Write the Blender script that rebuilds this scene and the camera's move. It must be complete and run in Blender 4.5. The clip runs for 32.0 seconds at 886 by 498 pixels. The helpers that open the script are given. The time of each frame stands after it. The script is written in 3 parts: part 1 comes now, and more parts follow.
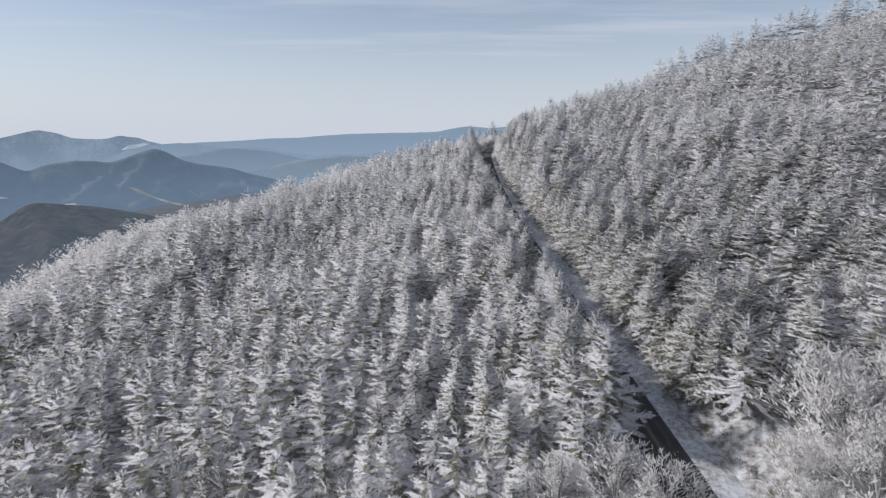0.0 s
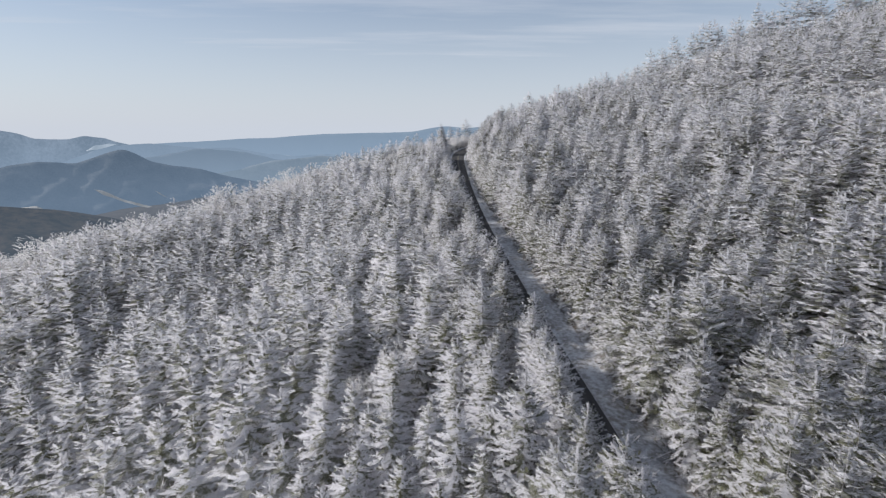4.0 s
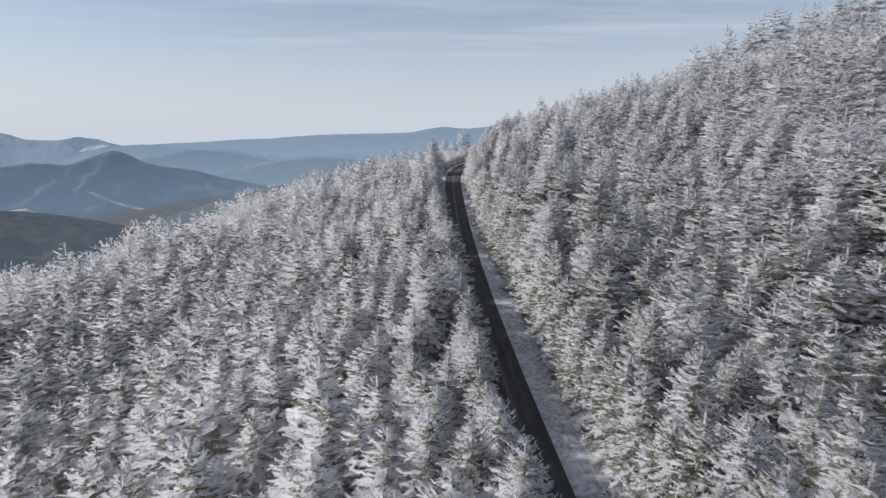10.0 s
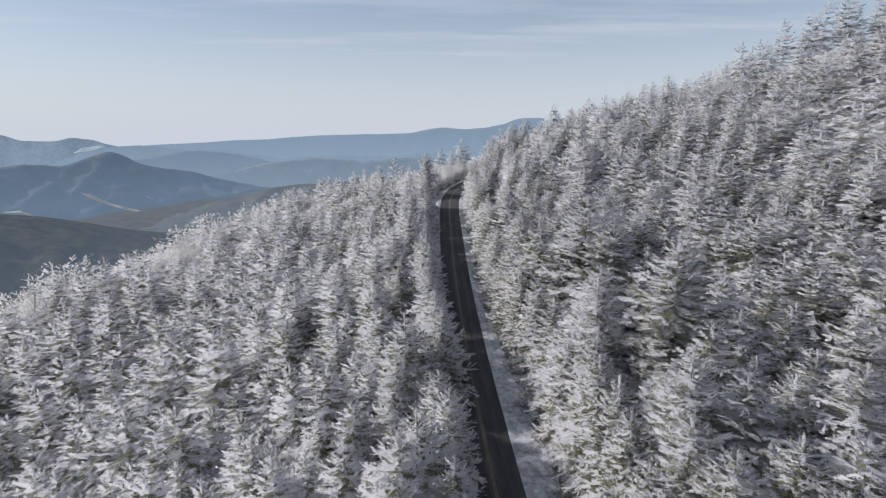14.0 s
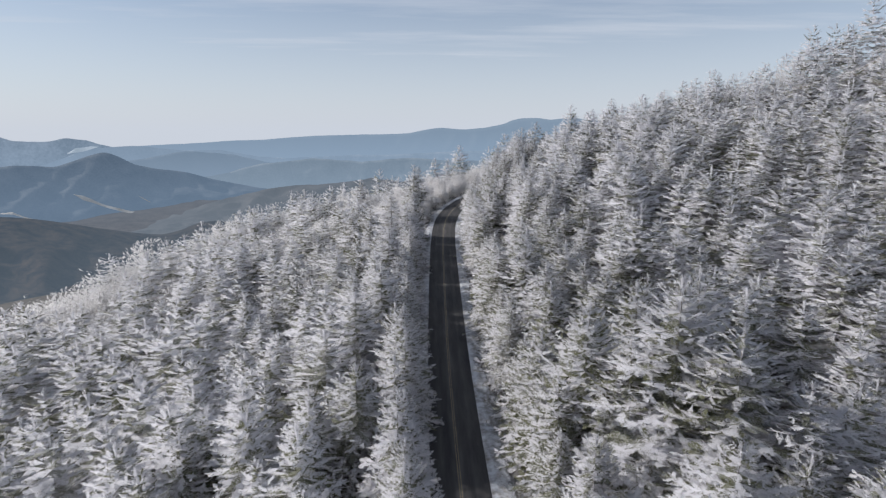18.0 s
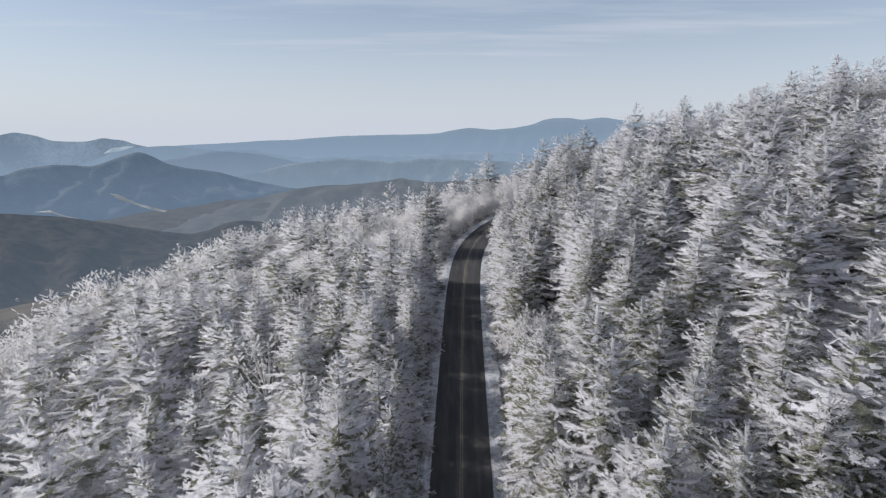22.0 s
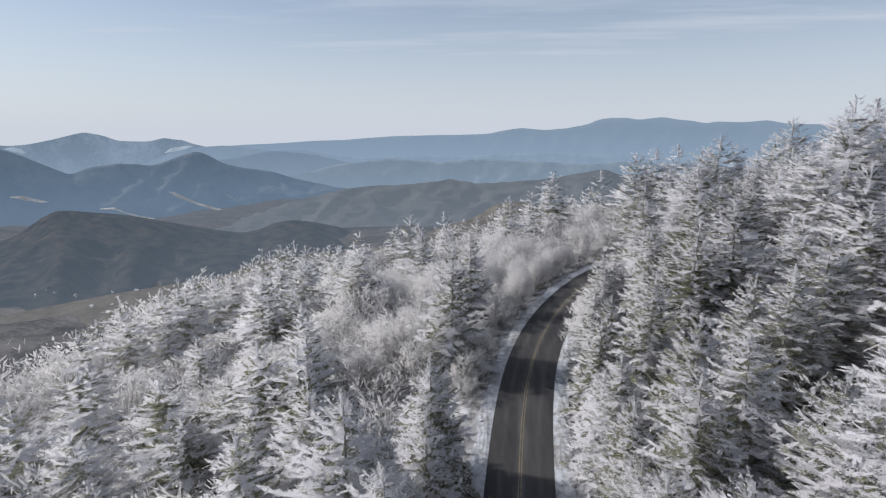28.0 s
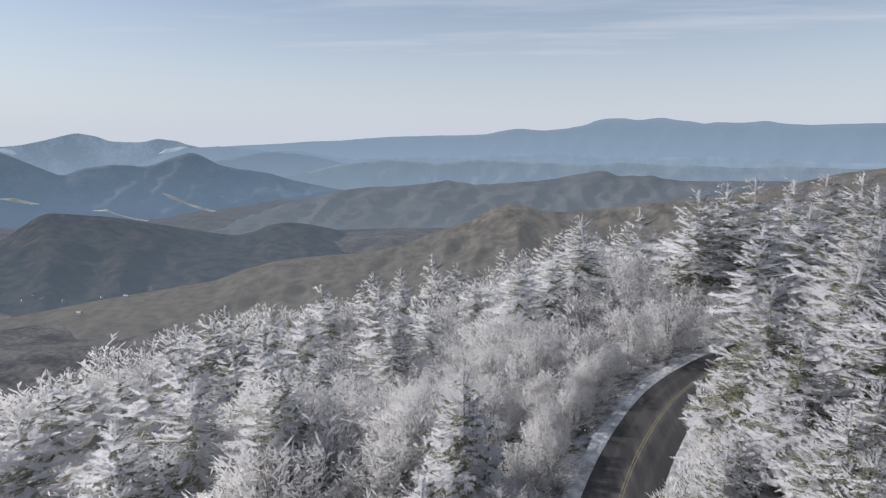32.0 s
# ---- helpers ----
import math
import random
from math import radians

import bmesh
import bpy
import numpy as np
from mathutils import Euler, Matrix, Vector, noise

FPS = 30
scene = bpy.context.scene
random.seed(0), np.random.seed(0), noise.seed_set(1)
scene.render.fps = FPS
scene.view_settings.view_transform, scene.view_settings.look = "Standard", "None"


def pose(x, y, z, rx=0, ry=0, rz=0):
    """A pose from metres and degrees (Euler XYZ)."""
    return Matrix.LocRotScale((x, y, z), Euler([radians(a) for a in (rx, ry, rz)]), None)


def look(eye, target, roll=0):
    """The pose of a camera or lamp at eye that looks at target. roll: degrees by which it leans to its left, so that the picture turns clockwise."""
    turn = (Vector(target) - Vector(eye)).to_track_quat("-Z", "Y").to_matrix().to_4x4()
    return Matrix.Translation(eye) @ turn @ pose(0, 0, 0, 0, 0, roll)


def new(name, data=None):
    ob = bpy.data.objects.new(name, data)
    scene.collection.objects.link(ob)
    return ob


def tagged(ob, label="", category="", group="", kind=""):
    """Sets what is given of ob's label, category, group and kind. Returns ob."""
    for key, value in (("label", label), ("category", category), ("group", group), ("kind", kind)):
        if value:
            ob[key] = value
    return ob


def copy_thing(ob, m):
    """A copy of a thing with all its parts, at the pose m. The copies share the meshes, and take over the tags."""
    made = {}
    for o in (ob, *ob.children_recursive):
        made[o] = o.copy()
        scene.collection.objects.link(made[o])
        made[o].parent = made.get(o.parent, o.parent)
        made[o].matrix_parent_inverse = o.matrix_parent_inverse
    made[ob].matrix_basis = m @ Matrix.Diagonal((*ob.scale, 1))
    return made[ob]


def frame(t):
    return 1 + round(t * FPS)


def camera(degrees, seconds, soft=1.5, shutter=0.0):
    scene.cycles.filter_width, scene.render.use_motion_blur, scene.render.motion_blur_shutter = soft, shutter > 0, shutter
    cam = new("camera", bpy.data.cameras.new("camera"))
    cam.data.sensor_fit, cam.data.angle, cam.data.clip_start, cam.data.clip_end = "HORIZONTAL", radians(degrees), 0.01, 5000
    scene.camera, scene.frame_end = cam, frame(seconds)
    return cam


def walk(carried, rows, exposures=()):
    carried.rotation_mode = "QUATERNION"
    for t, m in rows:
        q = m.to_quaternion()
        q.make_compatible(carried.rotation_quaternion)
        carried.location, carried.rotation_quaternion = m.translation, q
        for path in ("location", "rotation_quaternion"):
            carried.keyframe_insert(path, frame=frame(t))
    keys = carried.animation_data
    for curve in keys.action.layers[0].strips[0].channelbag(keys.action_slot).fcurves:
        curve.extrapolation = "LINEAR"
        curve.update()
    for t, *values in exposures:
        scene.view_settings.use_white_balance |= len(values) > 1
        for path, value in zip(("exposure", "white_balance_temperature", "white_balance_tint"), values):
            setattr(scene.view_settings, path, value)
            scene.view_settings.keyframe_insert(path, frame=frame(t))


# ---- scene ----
import collections
from mathutils.bvhtree import BVHTree
# A drone flight up a mountain road through a rime-covered spruce forest.
PITCH = -12.4
cam = camera(78.1, 32.0, soft=1.25)
ROWS = [
    (0.0, 0.0, 0.0, 60.0, 0.0), (0.5, 0.99, 4.6, 59.91, -0.06), (1.0, 1.86, 9.26, 59.8, -0.12),
    (1.5, 2.62, 13.95, 59.69, -0.15), (2.0, 3.39, 18.79, 59.64, -2.27), (2.5, 4.01, 23.6, 59.6, -2.29),
    (4.5, 6.26, 42.83, 59.75, -2.38), (5.0, 6.75, 47.76, 59.94, -2.39), (5.5, 7.23, 52.72, 60.29, -2.4),
    (6.0, 7.72, 57.71, 60.79, -2.41), (6.5, 8.15, 62.73, 61.28, -2.43), (7.0, 8.61, 67.77, 61.79, -2.44),
    (7.5, 9.04, 72.83, 62.3, -2.44), (8.0, 9.5, 77.89, 62.81, -2.44), (8.5, 9.93, 82.91, 63.27, -2.45),
    (9.0, 10.36, 87.96, 63.84, -2.48), (9.5, 10.83, 92.98, 64.62, -2.47), (10.0, 11.3, 98.02, 65.42, -2.48),
    (10.5, 11.77, 103.09, 66.27, -2.47), (11.0, 12.11, 108.1, 67.11, -2.53), (11.5, 12.59, 113.16, 67.86, -2.5),
    (12.0, 13.03, 118.18, 68.56, -2.51), (12.5, 13.47, 123.2, 69.28, -2.52), (13.0, 13.95, 128.18, 69.81, -2.51),
    (13.5, 14.35, 133.16, 70.21, -2.51), (14.0, 14.73, 138.14, 70.61, -2.55), (14.5, 15.2, 143.18, 70.98, -2.54),
    (16.5, 16.87, 163.2, 72.19, -2.67), (17.0, 17.31, 168.24, 72.26, -2.68), (17.5, 17.78, 173.26, 72.37, -2.71),
    (18.0, 18.26, 178.33, 72.73, -2.72), (18.5, 18.71, 183.39, 73.15, -2.74), (19.0, 19.23, 188.47, 73.5, -2.71),
    (19.5, 19.61, 193.52, 73.89, -2.73), (20.0, 20.03, 198.56, 74.08, -0.52), (20.5, 20.4, 203.61, 74.13, -0.56),
    (21.0, 20.78, 208.66, 74.25, 0.28), (21.5, 21.19, 213.66, 74.25, 0.28), (22.0, 21.54, 218.71, 74.2, 0.27),
    (22.5, 21.85, 223.7, 74.3, 0.23), (23.0, 21.88, 228.56, 74.41, 4.04), (23.5, 22.22, 233.69, 74.28, 5.8),
    (24.0, 22.43, 238.69, 74.19, 5.77), (24.5, 22.64, 243.66, 74.07, 5.77), (26.5, 22.75, 262.58, 74.16, 5.58),
    (27.0, 22.65, 267.63, 74.86, 5.53), (27.5, 22.51, 272.69, 75.53, 5.47), (28.0, 22.35, 277.7, 76.2, 5.48),
    (28.5, 22.16, 282.77, 76.93, 5.45), (29.0, 21.87, 287.8, 77.67, 5.41), (29.5, 21.74, 292.92, 78.32, 5.43),
    (30.0, 21.58, 297.92, 78.93, 5.4), (30.5, 21.33, 302.89, 79.52, 5.4), (31.0, 21.13, 307.87, 80.0, 5.39),
    (31.5, 20.94, 312.81, 80.48, 5.37), (32.0, 20.84, 317.58, 80.74, 5.23)]
walk(cam, [(t, pose(x, y, z, 90 + PITCH, 0, yaw)) for t, x, y, z, yaw in ROWS], exposures=[(0.0, 0.0), (32.0, 0.0)])

# ---- light ----
SUN_AZ, SUN_EL = -84.0, 35.0          # degrees: azimuth from the y axis towards x, height over the horizon
a, e = radians(SUN_AZ), radians(SUN_EL)
to_sun = Vector((math.sin(a) * math.cos(e), math.cos(a) * math.cos(e), math.sin(e)))
sun = new("sun", bpy.data.lights.new("sun", "SUN"))
sun.data.energy, sun.data.angle, sun.data.color = 4.2, radians(2.5), (1.0, 0.965, 0.93)
sun.matrix_world = look(to_sun * 100, (0, 0, 0))

world = bpy.data.worlds.new("world")
scene.world = world
world.use_nodes = True


class Nodes:
    """A short way to wire up a node tree."""

    def __init__(self, tree):
        self.tree = tree
        tree.nodes.clear()

    def add(self, kind, **inputs):
        n = self.tree.nodes.new("ShaderNode" + kind)
        for k, v in inputs.items():
            key = int(k[1:]) if k[0] == "i" and k[1:].isdigit() else k.replace("_", " ")
            if isinstance(v, bpy.types.NodeSocket):
                self.tree.links.new(v, n.inputs[key])
            else:
                n.inputs[key].default_value = v
        return n

    def math(self, op, x, y=0.0, clamp=False):
        n = self.add("Math", i0=x, i1=y)
        n.operation, n.use_clamp = op, clamp
        return n.outputs[0]

    def noise(self, vec, scale, detail=4.0, rough=0.55):
        return self.add("TexNoise", Vector=vec, Scale=scale, Detail=detail, Roughness=rough).outputs[0]

    def span(self, x, lo, hi, a=0.0, b=1.0):
        n = self.add("MapRange", i0=x, i1=lo, i2=hi, i3=a, i4=b)
        n.clamp = True
        return n.outputs[0]

    def mix(self, f, x, y):
        n = self.add("MixRGB", i0=f, i1=x, i2=y)
        return n.outputs[0]

    def scaled(self, vec, s):
        return self.add("Mapping", Vector=vec, Scale=s).outputs[0]


n = Nodes(world.node_tree)
sky = n.add("TexSky")
sky.sky_type, sky.sun_disc = "NISHITA", False
sky.sun_elevation, sky.sun_rotation = e, a
sky.altitude, sky.air_density, sky.dust_density, sky.ozone_density = 1700, 1.0, 2.2, 1.0
way = n.add("TexCoord").outputs["Generated"]
xyz = n.add("SeparateXYZ", i0=way)
up = n.math("MAXIMUM", xyz.outputs[2], 0.03)
plane = n.add("CombineXYZ", i0=n.math("DIVIDE", xyz.outputs[0], up), i1=n.math("DIVIDE", xyz.outputs[1], up)).outputs[0]
wisps = n.noise(n.scaled(plane, (0.28, 0.9, 1.0)), 1.1, 6.0, 0.6)
veil = n.noise(n.scaled(plane, (0.10, 0.25, 1.0)), 0.9, 3.0)
cloud = n.math("ADD", n.span(wisps, 0.42, 0.75, 0.0, 0.5), n.span(veil, 0.35, 0.7, 0.18, 0.5), True)
low = n.span(xyz.outputs[2], 0.0, 0.30, 1.0, 0.0)
cloud = n.math("MAXIMUM", cloud, n.math("MULTIPLY", low, 0.95))
tint = n.mix(cloud, sky.outputs[0], (6.0, 6.5, 7.4, 1.0))
n.add("OutputWorld", Surface=n.add("Background", Color=tint, Strength=0.10).outputs[0])


# ---- materials ----
def material(name):
    m = bpy.data.materials.new(name)
    m.use_nodes = True
    return m, Nodes(m.node_tree)


def finish(n, colour, rough=0.9, bump=None, depth=0.05, spec=0.2):
    b = n.add("BsdfPrincipled", Base_Color=colour, Roughness=rough)
    b.inputs["Specular IOR Level"].default_value = spec
    if bump is not None:
        n.tree.links.new(n.add("Bump", Height=bump, Distance=depth, Strength=0.7).outputs[0], b.inputs["Normal"])
    n.add("OutputMaterial", Surface=b.outputs[0])


def foliage(name, light, dark, share, patch, grain=7.0, gaps=0.0, mesh=8.0, long=1.0, thin=0.50, fray=0.2, clumps=0.07):
    """Twigs with rime: light rime, dark needles, and the share of the needles that shows."""
    m, n = material(name)
    geo = n.add("NewGeometry")
    pos, isle = geo.outputs["Position"], geo.outputs["Random Per Island"]
    fine = n.noise(pos, grain, 2.0, 0.6)
    wide = n.noise(pos, patch, 2.0)
    f = n.math("ADD", n.math("MULTIPLY", fine, 1.0), n.math("ADD", n.math("MULTIPLY", isle, 0.14), n.math("MULTIPLY", wide, 0.5)))
    f = n.span(f, share - 0.12, share + 0.12, 1.0, 0.0)
    shade = n.mix(isle, light, tuple(c * 0.88 for c in light[:3]) + (1.0,))
    colour = n.mix(f, shade, dark)
    b = n.add("BsdfPrincipled", Base_Color=colour, Roughness=0.92)
    b.inputs["Specular IOR Level"].default_value = 0.2
    n.tree.links.new(n.add("Bump", Height=fine, Distance=0.10, Strength=0.4).outputs[0], b.inputs["Normal"])
    through_light = n.add("BsdfTranslucent", Color=colour)
    leaf = n.add("MixShader", i0=thin, i1=b.outputs[0], i2=through_light.outputs[0]).outputs[0]
    if gaps:
        # open air between the needles, more of it away from the rib of each frond
        rib = n.add("Attribute")
        rib.attribute_name = "rib"
        bar = n.math("ADD", n.span(rib.outputs["Fac"], 0.0, 1.0, gaps + fray, gaps), n.span(n.noise(pos, 2.3, 1.0), 0.3, 0.7, clumps, -clumps))
        clump = n.math("GREATER_THAN", n.noise(n.scaled(pos, (1, 1, long)), mesh, 3.0, 0.62), bar)
        leaf = n.add("MixShader", i0=clump, i1=n.add("BsdfTransparent").outputs[0], i2=leaf).outputs[0]
    n.add("OutputMaterial", Surface=leaf)
    return m


RIME = foliage("rime", (0.82, 0.812, 0.85, 1), (0.66, 0.655, 0.69, 1), 0.62, 0.13, gaps=0.38, mesh=8.5, fray=0.20)
FROST = foliage("rime_on_fronds", (0.78, 0.772, 0.81, 1), (0.50, 0.497, 0.52, 1), 0.70, 0.13, grain=9.0, gaps=0.385, mesh=12.0, fray=0.20, clumps=0.08)
NEEDLES = foliage("rimed_needles", (0.46, 0.46, 0.44, 1), (0.13, 0.133, 0.075, 1), 0.86, 0.09, gaps=0.37, mesh=8.5, fray=0.20)
TWIGS = foliage("rimed_twigs", (0.82, 0.805, 0.81, 1), (0.66, 0.64, 0.64, 1), 0.62, 0.2, gaps=0.33, mesh=11.0, long=0.5, thin=0.55, fray=0.14, clumps=0.05)
WOOD = foliage("rimed_limbs", (0.62, 0.61, 0.61, 1), (0.30, 0.28, 0.27, 1), 0.75, 0.3)
BRUSH = foliage("rimed_brush", (0.56, 0.56, 0.59, 1), (0.10, 0.085, 0.07, 1), 0.92, 0.3)

BARK, n = material("bark")
p = n.add("NewGeometry").outputs["Position"]
g = n.noise(n.scaled(p, (6, 6, 1.2)), 3.0, 4.0)
finish(n, n.mix(g, (0.09, 0.075, 0.065, 1), (0.34, 0.33, 0.33, 1)), 0.95, g)

ASPHALT, n = material("asphalt")
p = n.add("NewGeometry").outputs["Position"]
g = n.noise(p, 22.0, 3.0)
w = n.noise(n.scaled(p, (1.0, 0.12, 1.0)), 0.9, 3.0)
base = n.mix(n.span(w, 0.3, 0.7), (0.026, 0.026, 0.029, 1), (0.056, 0.054, 0.054, 1))
# dry salt and dust between the wheel paths and along the crown of the road
lane = n.add("Attribute")
lane.attribute_name = "across"
off = n.math("ABSOLUTE", lane.outputs["Fac"])
crown = n.span(off, 0.05, 0.24, 1.0, 0.0)
middle = n.span(n.math("ABSOLUTE", n.math("SUBTRACT", off, 0.56)), 0.02, 0.14, 0.45, 0.0)
dust = n.math("MULTIPLY", n.math("ADD", crown, middle), n.span(n.noise(n.scaled(p, (1.0, 0.05, 1.0)), 2.2, 4.0), 0.35, 0.68, 0.03, 0.42))
base = n.mix(dust, base, (0.17, 0.165, 0.16, 1))
finish(n, n.mix(n.span(g, 0.45, 0.75, 0.0, 0.35), base, (0.11, 0.11, 0.115, 1)), 0.8, g, 0.01)

YELLOW, n = material("yellow_paint")
g = n.noise(n.add("NewGeometry").outputs["Position"], 2.5, 5.0)
finish(n, n.mix(n.span(g, 0.35, 0.65), (0.22, 0.18, 0.105, 1), (0.10, 0.09, 0.078, 1)), 0.7)

SNOW, n = material("shoulder_snow")
p = n.add("NewGeometry").outputs["Position"]
g = n.noise(p, 1.3, 6.0, 0.65)
w = n.noise(p, 0.22, 3.0)
finish(n, n.mix(n.span(n.math("ADD", g, n.math("MULTIPLY", w, 0.5)), 0.62, 0.92), (0.45, 0.47, 0.51, 1), (0.20, 0.19, 0.185, 1)), 0.85, g, 0.08)

FLOOR, n = material("forest_floor")
p = n.add("NewGeometry").outputs["Position"]
g = n.noise(p, 0.7, 6.0, 0.65)
near = n.mix(n.span(g, 0.35, 0.65), (0.10, 0.085, 0.07, 1), (0.50, 0.51, 0.54, 1))
w = n.math("ADD", n.math("MULTIPLY", n.noise(p, 0.010, 6.0, 0.7), 0.6), n.math("MULTIPLY", n.noise(p, 0.09, 4.0, 0.7), 0.4))
far = n.mix(n.span(w, 0.42, 0.60), (0.045, 0.042, 0.042, 1), (0.19, 0.175, 0.165, 1))
level = n.math("SUBTRACT", 220.0, n.add("SeparateXYZ", i0=p).outputs[2])
b = n.add("BsdfDiffuse", Color=n.mix(n.span(level, 225.0, 300.0), near, far))
# haze put into the ground's material: emission takes over far from the origin
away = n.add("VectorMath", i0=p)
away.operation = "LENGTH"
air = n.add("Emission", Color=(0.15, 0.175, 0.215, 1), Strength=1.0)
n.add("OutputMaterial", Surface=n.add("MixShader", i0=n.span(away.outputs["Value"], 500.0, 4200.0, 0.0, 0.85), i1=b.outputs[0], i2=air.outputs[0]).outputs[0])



AWAY = 1.04


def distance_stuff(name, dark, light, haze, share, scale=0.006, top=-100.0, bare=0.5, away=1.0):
    """Bare woods; miles of hazy air painted in as emission, growing layer by layer."""
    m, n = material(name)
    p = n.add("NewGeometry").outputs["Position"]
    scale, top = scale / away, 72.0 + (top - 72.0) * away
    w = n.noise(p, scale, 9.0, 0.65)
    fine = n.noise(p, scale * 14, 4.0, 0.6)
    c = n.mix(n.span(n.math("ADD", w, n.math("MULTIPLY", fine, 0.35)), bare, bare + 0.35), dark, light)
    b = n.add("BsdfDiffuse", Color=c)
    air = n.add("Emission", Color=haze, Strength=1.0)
    # valley haze: the painted glow gets stronger towards the foot of the slope
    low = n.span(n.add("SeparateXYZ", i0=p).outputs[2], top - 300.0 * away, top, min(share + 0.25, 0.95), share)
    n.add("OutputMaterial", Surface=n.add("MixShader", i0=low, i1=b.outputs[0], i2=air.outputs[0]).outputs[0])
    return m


# ---- plan: the road's centre line and the land ----
CENTRE = [(39, -120), (38, -60), (35.4, 0), (32.7, 50), (28.4, 100), (24.8, 150), (22.9, 200), (22.8, 250), (24.2, 300), (25.3, 325),
          (26.7, 340), (28.9, 351), (32.3, 361), (37.0, 370.5), (43.2, 379.5), (51.5, 387.5), (62, 395), (76, 404), (94, 415), (120, 430), (160, 450), (220, 478)]
WIDTH = 6.5


def curve_through(points, step=1.5):
    p = np.array(points, float)
    p = np.vstack([2 * p[0] - p[1], p, 2 * p[-1] - p[-2]])
    out = []
    for i in range(1, len(p) - 2):
        k = max(2, int(np.hypot(*(p[i + 1] - p[i])) / step))
        t = np.linspace(0, 1, k, endpoint=False)[:, None]
        out.append(0.5 * (2 * p[i] + (p[i + 1] - p[i - 1]) * t + (2 * p[i - 1] - 5 * p[i] + 4 * p[i + 1] - p[i + 2]) * t**2
                          + (3 * p[i] - p[i - 1] - 3 * p[i + 1] + p[i + 2]) * t**3))
    return np.vstack(out + [p[-2:-1]])


LINE = curve_through(CENTRE)
TANGENT = np.gradient(LINE, axis=0)
TANGENT /= np.linalg.norm(TANGENT, axis=1)[:, None]
SIDE = np.stack([TANGENT[:, 1], -TANGENT[:, 0]], 1)          # to the right of the way up
u = (np.minimum(LINE[:, 1], 380) - 200) / 100
LEVEL = 0.501 * u**3 - 1.002 * u**2 + 10.312 * u + 31.613
over = np.concatenate([[0], np.cumsum(np.hypot(*np.diff(LINE, axis=0).T))])
over -= over[np.argmax(LINE[:, 1] > 379.5)]
LEVEL = np.where(over > 0, np.interp(380, LINE[:200, 1], LEVEL[:200]) * 0 + LEVEL.max() + 2.0 * (1 - np.exp(-np.maximum(over, 0) / 40)), LEVEL)


def wave(x, y, scale, seed):
    """Cheap smooth noise, about -1 to 1."""
    r = np.random.RandomState(seed)
    z = 0
    for k in range(7):
        a, f, ph = r.uniform(0, 2 * np.pi), r.uniform(0.5, 1.7), r.uniform(0, 2 * np.pi)
        z = z + np.sin((x * np.cos(a) + y * np.sin(a)) * f * 2 * np.pi / scale + ph)
    return z / 3.2


def near_road(x, y):
    """Signed distance to the centre line (right of it: plus) and the road's level there."""
    x, y = np.asarray(x, float).ravel(), np.asarray(y, float).ravel()
    lat, lev = np.empty(len(x)), np.empty(len(x))
    for i in range(0, len(x), 4000):
        dx, dy = x[i:i + 4000, None] - LINE[None, :, 0], y[i:i + 4000, None] - LINE[None, :, 1]
        d = dx * dx + dy * dy
        k = d.argmin(1)
        r = np.arange(len(k))
        s = np.sign(dx[r, k] * SIDE[k, 0] + dy[r, k] * SIDE[k, 1])
        lat[i:i + 4000], lev[i:i + 4000] = np.sqrt(d[r, k]) * np.where(s == 0, 1, s), LEVEL[k]
    return lat, lev


def land(x, y):
    x, y = np.asarray(x, float), np.asarray(y, float)
    lat, lev = near_road(x, y)
    lat, lev = lat.reshape(x.shape), lev.reshape(x.shape)
    a = np.maximum(-lat - 5, 0)
    brow = 155 - 75 * np.clip((y - 225) / 80, 0, 1)
    shelf = 0.20 * np.clip((y - 362) / 40, 0, 1) * np.clip((x - 8) / 40, 0, 1)
    left = -(0.26 - shelf) * np.minimum(a, 60) - 0.11 * np.clip(a - 60, 0, brow - 60) - 0.55 * np.clip(a - brow, 0, 300) - 0.36 * np.maximum(a - brow - 300, 0)
    c = np.maximum(lat - 7.0, 0)
    up = np.clip((y - 120) / 180, 0, 1)
    right = (0.75 + 0.35 * up) * (0.62 * np.minimum(c, 9) + 0.29 * np.clip(c - 9, 0, 34)) + (0.52 - 0.15 * up) * np.clip(c - 43, 0, 58) + (0.30 - 0.17 * up) * np.clip(c - 101, 0, 150) + 0.15 * np.clip(c - 88, 0, 110) - 0.3 * np.maximum(c - 258, 0)
    z = lev + left + right + wave(x, y, 46, 3) * np.clip((np.abs(lat) - 8) / 25, 0, 1) * 1.3 - 0.24
    valley = -450 + 45 * wave(x, y, 1500, 5) + 14 * wave(x, y, 420, 6)
    t = np.clip((z - valley) / 160, 0, 1)
    return np.where(z > valley + 160, z, valley + 160 * t * t * (2 - t) * 0.5 + 80 * t * t)


# ---- meshes ----
def mesh_object(name, verts, faces, mats, which=None, smooth=False):
    verts, faces = np.asarray(verts, np.float32), np.asarray(faces, np.int32)
    me = bpy.data.meshes.new(name)
    k = faces.shape[1]
    me.vertices.add(len(verts))
    me.vertices.foreach_set("co", verts.ravel())
    me.loops.add(faces.size)
    me.loops.foreach_set("vertex_index", faces.ravel())
    me.polygons.add(len(faces))
    me.polygons.foreach_set("loop_start", np.arange(0, faces.size, k, dtype=np.int32))
    for m in mats:
        me.materials.append(m)
    if which is not None:
        me.polygons.foreach_set("material_index", np.asarray(which, np.int32))
    me.polygons.foreach_set("use_smooth", np.full(len(faces), smooth))
    me.update(calc_edges=True)
    return new(name, me)


